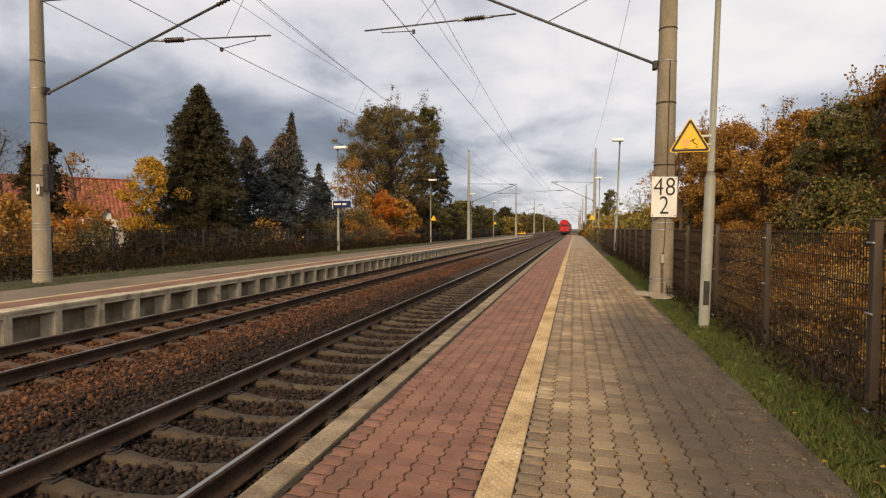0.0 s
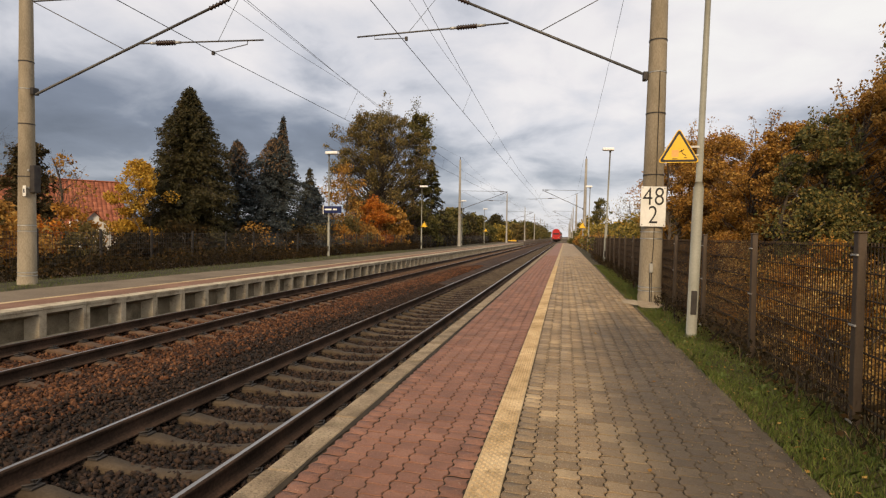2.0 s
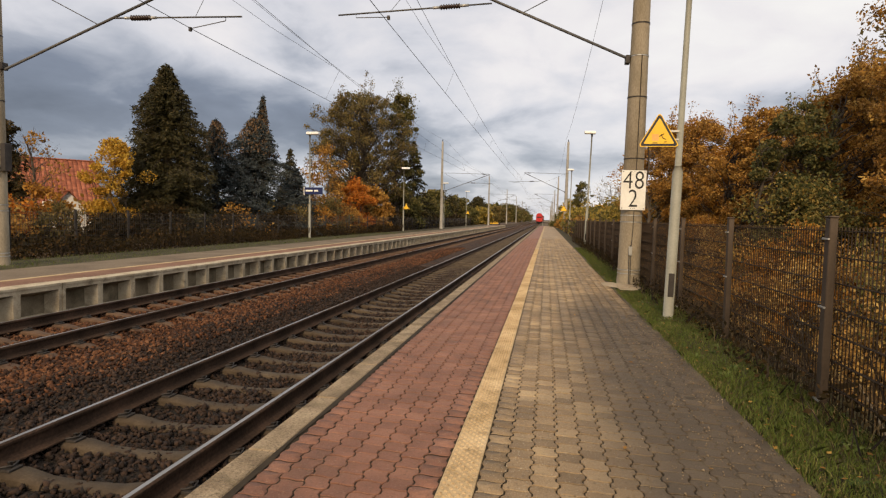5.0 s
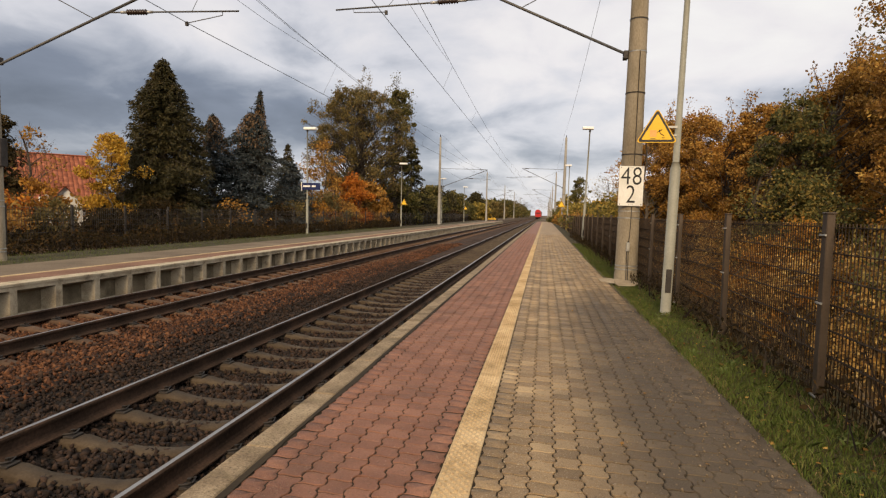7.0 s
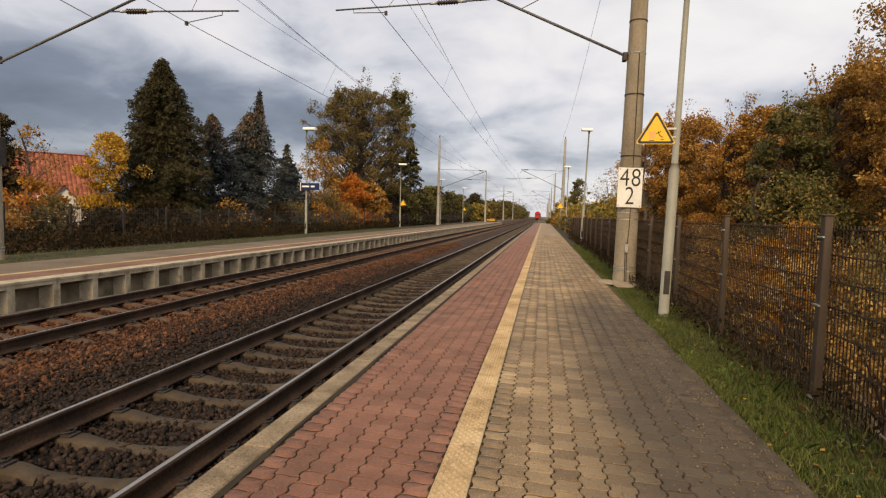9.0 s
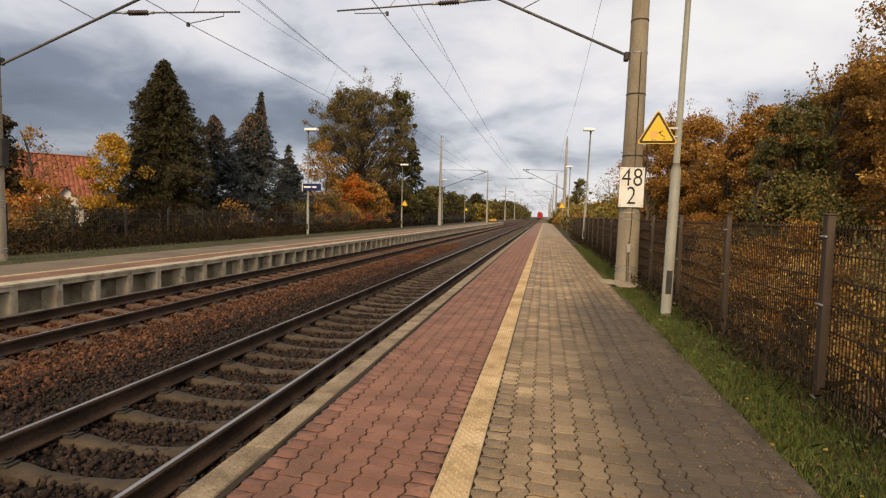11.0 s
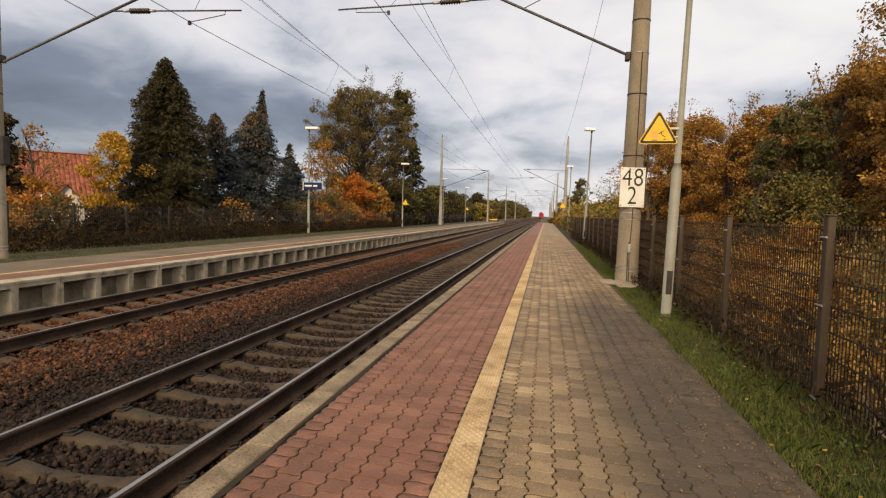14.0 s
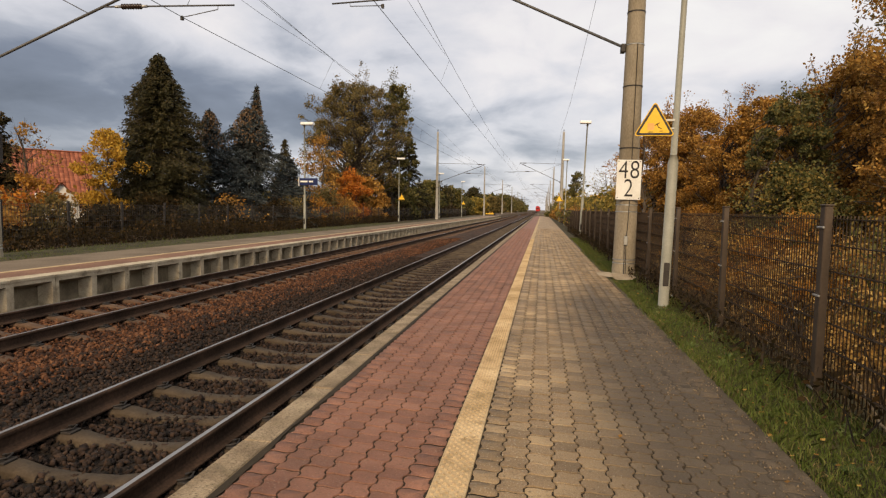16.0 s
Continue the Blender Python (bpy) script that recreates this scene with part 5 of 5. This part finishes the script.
    for i, (x, y, h, w, lf, n) in enumerate([(-22.8, 18.3, 2.9, 4.2, "leaf_orange", 4200), (-19.5, 16.0, 2.6, 4.0, "leaf_rust", 3800), (-22.5, 14.5, 3.0, 4.4, "leaf_orange", 3600), (-25.0, 21.5, 2.6, 4.0, "leaf_brown", 3600), (-25.8, 24.0, 2.4, 1.8, "leaf_brown", 2000), (-17.0, 20.0, 1.5, 2.6, "leaf_dark", 1800), (-17.2, 35.0, 1.9, 3.0, "leaf_dark", 2400), (-16.8, 28.5, 1.6, 2.6, "leaf_dark", 1300), (-17.0, 42.0, 2.6, 2.6, "leaf_orange", 700), (-16.8, 48.5, 2.4, 3.0, "leaf_rust", 1800), (-19.2, 26.0, 2.0, 3.4, "leaf_dark", 3400), (-18.0, 31.0, 2.2, 3.5, "leaf_rust", 600), (-21.3, 21.0, 2.8, 2.6, "leaf_orange", 3000), (-20.9, 19.0, 2.2, 2.4, "leaf_fire", 1800), (-19.6, 20.2, 1.9, 2.2, "leaf_brown", 2200), (-17.6, 39.0, 2.3, 3.4, "leaf_brown", 1500), (-17.4, 45.0, 3.2, 3.4, "leaf_brown", 3200)]):
        broadleaf(x, y, h, w, lf, n, 0.15, "leafy shrub in autumn colours behind the hedge", 40 + i, 0.05, 0.08, 36, 0.8, stems=4, name="shrub", category="shrub")
    for i, (x, y, h, w, lf) in enumerate([(-17.5, 57, 4.8, 4.5, "leaf_rust"), (-18.0, 70, 5.6, 6.0, "leaf_olive"), (-18.5, 79, 4.8, 6.0, "leaf_brown"), (-18.0, 88, 4.6, 5.0, "leaf_olive"), (-19.0, 98, 6.4, 7.0, "leaf_olive"), (-19.5, 108, 6.8, 7.0, "fir"), (-18.5, 120, 6.6, 7.0, "leaf_olive"), (-17.5, 136, 4.0, 5.0, "leaf_olive"), (-16.5, 152, 4.6, 7.0, "leaf_ygreen"), (-20, 175, 7.5, 7.0, "fir"), (-22, 195, 8.8, 9.0, "fir"), (-18, 230, 6.5, 9.0, "leaf_brown"), (-17, 265, 8.0, 14.0, "leaf_olive"), (-16, 310, 8.0, 15.0, "leaf_brown"), (-16, 370, 8.0, 18.0, "leaf_olive")]):
        broadleaf(x, y, h, w, lf, 3800, 0.22 + 0.0022 * y, "bushy tree in muted autumn green beside the line", 60 + i, 0.15, 0.06, 46, 0.75, stems=3)
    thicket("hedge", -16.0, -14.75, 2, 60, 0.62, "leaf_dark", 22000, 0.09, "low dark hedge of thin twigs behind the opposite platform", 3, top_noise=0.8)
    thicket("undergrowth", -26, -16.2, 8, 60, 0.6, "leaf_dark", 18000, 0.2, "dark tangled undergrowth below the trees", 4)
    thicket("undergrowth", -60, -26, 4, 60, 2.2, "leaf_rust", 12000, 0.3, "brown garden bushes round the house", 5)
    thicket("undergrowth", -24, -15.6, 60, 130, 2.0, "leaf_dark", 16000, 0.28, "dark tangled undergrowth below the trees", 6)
    grass_strip(-14.7, -12.3, 6, 50, 12000, 0.08, 31, -0.04)


def build_plants_right():
    broadleaf(6.2, 26.0, 6.2, 5.0, "leaf_orange", 34000, 0.085, "autumn tree with orange-brown leaves", 71, 0.12, 0.12, 90, 0.85, spread=0.085, stems=2)
    broadleaf(4.4, 22.5, 5.35, 3.2, "leaf_rust", 30000, 0.075, "autumn tree with rust-brown leaves", 72, 0.12, 0.1, 120, 0.95, spread=0.075, stems=2, sprigs=14)
    broadleaf(5.45, 21.0, 5.35, 2.7, "leaf_rust", 26000, 0.075, "slim young oak in golden-brown leaf", 79, 0.1, 0.08, 110, 0.95, spread=0.075, stems=2, sprigs=12)
    broadleaf(8.5, 21.0, 5.3, 5.5, "leaf_rust", 14000, 0.11, "autumn tree with rust-brown leaves", 171, 0.12, 0.1, 90, 0.85, spread=0.085, stems=2)
    broadleaf(5.85, 19.0, 4.1, 2.4, "leaf_orange", 26000, 0.07, "young tree with orange-brown leaves", 172, 0.1, 0.08, 100, 0.9, spread=0.075, stems=2, sprigs=12)
    broadleaf(5.75, 16.3, 4.75, 2.9, "leaf_rust", 40000, 0.068, "dense young oak in golden-brown leaf", 73, 0.14, 0.06, 170, 1.0, spread=0.065, stems=2, sprigs=20)
    broadleaf(7.7, 15.4, 5.4, 3.4, "leaf_rust", 30000, 0.08, "dense young oak in golden-brown leaf", 173, 0.14, 0.06, 150, 1.0, spread=0.065, stems=2, sprigs=16)
    broadleaf(4.6, 11.5, 4.0, 1.5, "leaf_oakgreen", 34000, 0.056, "dark young oak still in dull green leaf", 80, 0.09, 0.06, 130, 1.0, spread=0.075, stems=2, sprigs=22)
    broadleaf(6.15, 12.5, 4.85, 3.0, "leaf_rust", 58000, 0.062, "young oak covered in orange-brown leaves", 74, 0.14, 0.06, 200, 1.0, spread=0.062, stems=2, sprigs=26)
    broadleaf(5.95, 9.5, 6.1, 2.7, "leaf_rust", 46000, 0.056, "young oak with turning leaves", 75, 0.12, 0.06, 190, 0.9, spread=0.085, stems=2, sprigs=30)
    broadleaf(10.5, 16.0, 8.0, 6.0, "leaf_brown", 14000, 0.14, "brown-leaved oak behind the thicket", 76, 0.2, 0.1, 90, 0.85, spread=0.085)
    broadleaf(4.6, 10.6, 2.4, 2.6, "leaf_oakmix", 9000, 0.055, "low shrub with turning leaves behind the fence", 77, 0.04, 0.1, 40, 0.8, stems=3, name="shrub", category="shrub")
    for i, (x, y, h, lf) in enumerate([(3.7, 8.6, 1.55, "leaf_orange"), (3.5, 7.2, 1.3, "leaf_bramble"), (3.9, 5.4, 1.5, "leaf_oakmix"), (3.6, 12.2, 1.5, "leaf_bramble"), (3.9, 15.0, 1.7, "leaf_orange"), (4.0, 3.9, 1.3, "leaf_brown"), (3.35, 9.3, 1.25, "leaf_orange"), (3.5, 10.4, 1.2, "leaf_rust"), (3.3, 8.0, 1.0, "leaf_bramble"), (3.35, 7.0, 1.0, "leaf_orange"), (3.35, 5.9, 0.95, "leaf_bramble")]):
        broadleaf(x, y, h, 1.8, lf, 5000, 0.044, "low bramble bush in autumn leaf behind the fence", 140 + i, 0.02, 0.1, 34, 0.8, stems=5, name="shrub", category="shrub")
    tw = thing("dead_twig", pose(2.25, 4.0, 0.0), "pale dry fallen twig caught at the fence", "twig")
    part("stem", tubes(([(0.18, 0.75, 0.16), (0.05, 0.3, 0.10), (-0.02, 0.0, 0.02), (0.0, -0.35, -0.04)], [0.004, 0.008, 0.009, 0.008]), seg=5), M["coping"], tw)
    broadleaf(7.0, 1.5, 6.8, 5.0, "leaf_oakmix", 9000, 0.15, "young oak in brown-green leaf beside the platform", 151, 0.14, 0.06, 110, 0.9, spread=0.075, stems=2)
    broadleaf(7.5, -5.0, 6.2, 5.0, "leaf_rust", 7000, 0.15, "young oak in rust-brown leaf beside the platform", 152, 0.14, 0.06, 110, 0.9, spread=0.075, stems=2)
    broadleaf(4.4, 6.4, 2.0, 2.4, "leaf_oakmix", 8000, 0.05, "low brown shrub behind the fence", 78, 0.04, 0.1, 36, 0.8, stems=3, name="shrub", category="shrub")
    for i in range(17):
        y = 30 + 6.2 * i
        rng = np.random.default_rng(200 + i)
        broadleaf(4.6 + rng.uniform(-0.4, 1.0), y, rng.uniform(2.3, 3.1) + 0.03 * i, 5.2, ("leaf_ygreen", "leaf_ygreen", "leaf_olive", "leaf_yellow", "leaf_ygreen", "leaf_rust")[i % 6], 3400, 0.15 + 0.0016 * y, "yellow-green autumn bush behind the fence", 90 + i, 0.06, 0.05, 40, 0.8, stems=4, name="shrub", category="shrub")
    broadleaf(7.5, 118, 9.6, 4.2, "leaf_olive", 2600, 0.32, "olive-green tree standing alone", 120, 0.25, 0.45, 40, 0.9)
    broadleaf(13.0, 118, 10.8, 8.0, "leaf_ygreen", 320, 0.30, "sparse half-bare birch tree", 121, 0.16, 0.35, 50, 0.9, 0.2, twigs=5)
    broadleaf(9.0, 190, 8.0, 12.0, "leaf_ygreen", 2400, 0.6, "pale yellow-green tree far down the line", 122, 0.25, 0.1, 40, 0.8)
    thicket("undergrowth", 3.2, 9, 2, 30, 0.95, "leaf_bramble", 26000, 0.036, "pale yellowing brambles behind the fence", 17)
    thicket("undergrowth", 2.45, 4.2, 1.5, 40, 0.55, "leaf_bramble", 9000, 0.036, "dark brambles and dead stalks along the fence", 7)
    thicket("undergrowth", 4.2, 12, -8, 34, 1.25, "leaf_rust", 26000, 0.075, "rusty undergrowth below the oaks", 8)
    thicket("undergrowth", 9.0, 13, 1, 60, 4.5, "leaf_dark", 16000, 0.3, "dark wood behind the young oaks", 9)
    thicket("undergrowth", 2.5, 5, 40, 128, 1.6, "leaf_rust", 12000, 0.22, "brown undergrowth along the fence", 10)
    grass_strip(1.50, 2.25, 1.5, 30, 70000, 0.05, 32, -0.045)
    weed_rosettes()
    grass_strip(1.40, 1.6, 2.4, 20, 5000, 0.022, 40, -0.03, "dry", "pale dead grass along the paving edge")
    grass_strip(2.0, 2.5, 2.4, 20, 900, 0.2, 41, -0.08, "dry", "pale broken stalks at the foot of the fence")
    grass_strip(2.4, 4.4, 2, 24, 7000, 0.36, 38, -0.12, "dry", "pale dry stalks along the fence")
    grass_strip(1.8, 2.4, 2.2, 24, 700, 0.10, 39, -0.07, "dry", "pale dry stalks along the fence")
    grass_strip(1.44, 1.55, 2.4, 20, 3500, 0.06, 36, -0.02)
    thicket("weeds", 1.95, 2.4, 2.2, 40, 0.32, "leaf_dark", 5000, 0.05, "low weeds and dead leaves at the foot of the fence", 12, base=-0.08)
    fallen_leaves(1.4, 2.3, 2.5, 25, 420, -0.02, 33, size=0.036)
    fallen_leaves(2.3, 7.0, 2, 22, 14000, -0.12, 37, "leaf_rust", 0.042)
    fallen_leaves(0.5, 1.5, 3, 30, 90, 0.003, 34, size=0.035)
    fallen_leaves(2.4, 12, 2, 40, 9000, -0.13, 35, "leaf_rust", 0.08)
    v = new("verge", raw("verge", [(1.462, -12, -0.05), (2.6, -12, -0.10), (2.6, 128, -0.10), (1.462, 128, -0.05)], [(0, 1, 2, 3)], M["turf"]))
    tagged(v, "strip of turf between the paving and the fence", "verge", kind="structure")


# ---------------------------------------------------------------- houses and distance
def build_house(x, y, rz, w, d, wall_h, ridge_h, label):
    h = thing("house", pose(x, y, -0.15, 0, 0, rz), label, "house")
    part("wall", boxes((-w / 2, -d / 2, 0, w / 2, d / 2, wall_h)), M["plaster"], h, "white plastered walls")
    for s in (-1, 1):
        bm = bmesh.new()
        a = [bm.verts.new(c) for c in ((s * (w / 2 - 0.02), -d / 2 + 0.01, wall_h), (s * (w / 2 - 0.02), d / 2 - 0.01, wall_h), (s * (w / 2 - 0.02), 0, ridge_h - 0.06))]
        b = [bm.verts.new((v.co.x - s * 0.25, v.co.y, v.co.z)) for v in a]
        bm.faces.new(a), bm.faces.new(b[::-1])
        for i in range(3):
            bm.faces.new((a[i], a[(i + 1) % 3], b[(i + 1) % 3], b[i]))
        bmesh.ops.recalc_face_normals(bm, faces=bm.faces)
        part("gable", bm, M["plaster"], h)
    n = 22
    for s in (-1, 1):
        v, f = [], []
        sl = math.hypot(d / 2 + 0.4, (ridge_h - wall_h) * (d / 2 + 0.4) / (d / 2))
        cols = int(w / 0.30)
        for r in range(n):
            for c in range(cols):
                t0, t1 = r / n, (r + 1.15) / n
                x0, x1 = -w / 2 - 0.2 + (w + 0.4) * c / cols, -w / 2 - 0.2 + (w + 0.4) * (c + 0.96) / cols
                b = len(v)
                for xx in (x0, x1):
                    for tt, up in ((t0, 0.0), (t1, 0.045)):
                        yy = s * (d / 2 + 0.4) * tt
                        zz = ridge_h - (ridge_h - wall_h) * (d / 2 + 0.4) / (d / 2) * tt + up
                        v += [(xx, yy, zz), (xx, yy, zz - 0.03)]
                f += [(b, b + 2, b + 6, b + 4), (b + 2, b + 3, b + 7, b + 6), (b, b + 1, b + 3, b + 2), (b + 4, b + 6, b + 7, b + 5)]
        tagged(part("roof", raw("roof", v, f, M["tile_red"]), None, h, "red tiled roof"), kind="stuff")
    part("ridge", boxes((-w / 2 - 0.2, -0.13, ridge_h - 0.05, w / 2 + 0.2, 0.13, ridge_h + 0.06), bevel=0.04), M["tile_red"], h)
    for wx in (-w * 0.28, w * 0.1):
        wi = part("window", boxes((wx, -d / 2 - 0.02, 1.0, wx + 1.1, -d / 2 + 0.1, 2.2)), M["glass"], h, "dark window")
        part("frame", boxes((wx - 0.07, -d / 2 - 0.03, 0.93, wx, -d / 2 + 0.05, 2.27), (wx + 1.1, -d / 2 - 0.03, 0.93, wx + 1.17, -d / 2 + 0.05, 2.27), (wx, -d / 2 - 0.03, 2.2, wx + 1.1, -d / 2 + 0.05, 2.27)), M["white"], wi)
    return h


def build_distance():
    m = thing("track_machine", pose(-12.5, 150, -0.2), "small yellow track machine parked beside the line", "machine")
    part("body", boxes((-1.2, -2.0, 0.25, 1.0, 2.0, 0.55), bevel=0.06), M["yellow_machine"], m)
    part("cab", boxes((-0.4, -0.4, 0.55, 0.5, 1.0, 0.85), bevel=0.06), M["yellow_machine"], m)
    part("cab_window", boxes((-0.3, -0.42, 0.62, 0.4, -0.395, 0.80)), M["glass"], m)
    for sy in (-1.7, 1.7):
        for s in (-1, 1):
            part("wheel", tubes(([(s * 0.9, sy * 0.8, 0.3), (s * 1.15, sy * 0.8, 0.3)], 0.3), seg=14), M["dark_steel"], m)
    g = thing("platform_gate", pose(-0.9, PLAT_END + 1.5, -0.2), "pale barrier rails at the end of the platform", "barrier")
    for x in (0.0, 1.4, 2.6):
        part("post", tubes(([(x, 0, 0), (x, 0, 1.25)], 0.05)), M["lamp_paint"], g)
    for z in (0.6, 1.2):
        part("rail", tubes(([(0, 0, z), (2.6, 0, z)], 0.04)), M["lamp_paint"], g)
    rng = np.random.default_rng(99)
    for k, (x0, x1, y, h) in enumerate(((-260, -22, 330, 11), (12, 200, 300, 9), (-300, 300, 900, 14))):
        n = 7000
        x = rng.uniform(x0, x1, n)
        hh = h * (0.75 + 0.35 * np.array([noise.noise((a * 0.05, k, 0.3)) for a in x]) + 0.2 * np.array([noise.noise((a * 0.2, k, 0.7)) for a in x]))
        p = np.stack([x, y + rng.uniform(-12, 12, n), hh * rng.uniform(0, 1, n) ** 0.7 - 0.2], 1)
        if k == 2:
            p = p[np.abs(p[:, 0] + 3) > 14]
        v, f = scatter_cards(p, 2.0 + 0.002 * y, 0.8, 0.2, rng)
        tagged(new("far_woods", raw("far_woods", v, f, M["leaf_olive"])), "distant belt of trees on the horizon", "woods", kind="stuff")


build_house(-41.0, 39.0, 50, 9.5, 8.0, 1.7, 5.8, "white house with a steep red tiled roof behind the gardens")
build_house(-28.9, 30.4, -42, 3.0, 1.7, 1.7, 2.75, "low white outbuilding with a red tiled roof")
build_house(-44.0, 22.0, 40, 8.0, 7.5, 2.8, 5.6, "white house at the edge of the gardens")
build_plants_left()
build_plants_right()
build_distance()
build_paving(PLATFORM)


# the line runs a third of a degree east of the y axis
LINE = pose(-1.5, 4.5, 0, 0, 0, -0.34) @ pose(1.5, -4.5, 0)
LINE_THINGS = ("railway_track", "ballast", "ballast_stones", "platform", "far_platform", "contact_wire", "messenger_wire", "stitch_wire", "droppers", "feeder_wire", "fence", "verge", "platform_gate")
for ob in list(scene.objects):
    if ob.parent is None and (ob.name.split(".")[0] in LINE_THINGS or (ob.name.startswith(("platform_lamp", "catenary_mast")) and ob.location.y > 20 and (ob.location.x > 0 or "mast" in ob.name))):
        ob.matrix_world = LINE @ ob.matrix_world


def motions():
    rows = [(0, 177), (2, 206), (5, 250), (7.3, 286), (9, 312), (11.3, 345), (13, 368), (16, 400)]
    walk(TRAIN, [(t, LINE @ pose(TRACKS[0][0], y, RAIL_Z)) for t, y in rows])


motions()
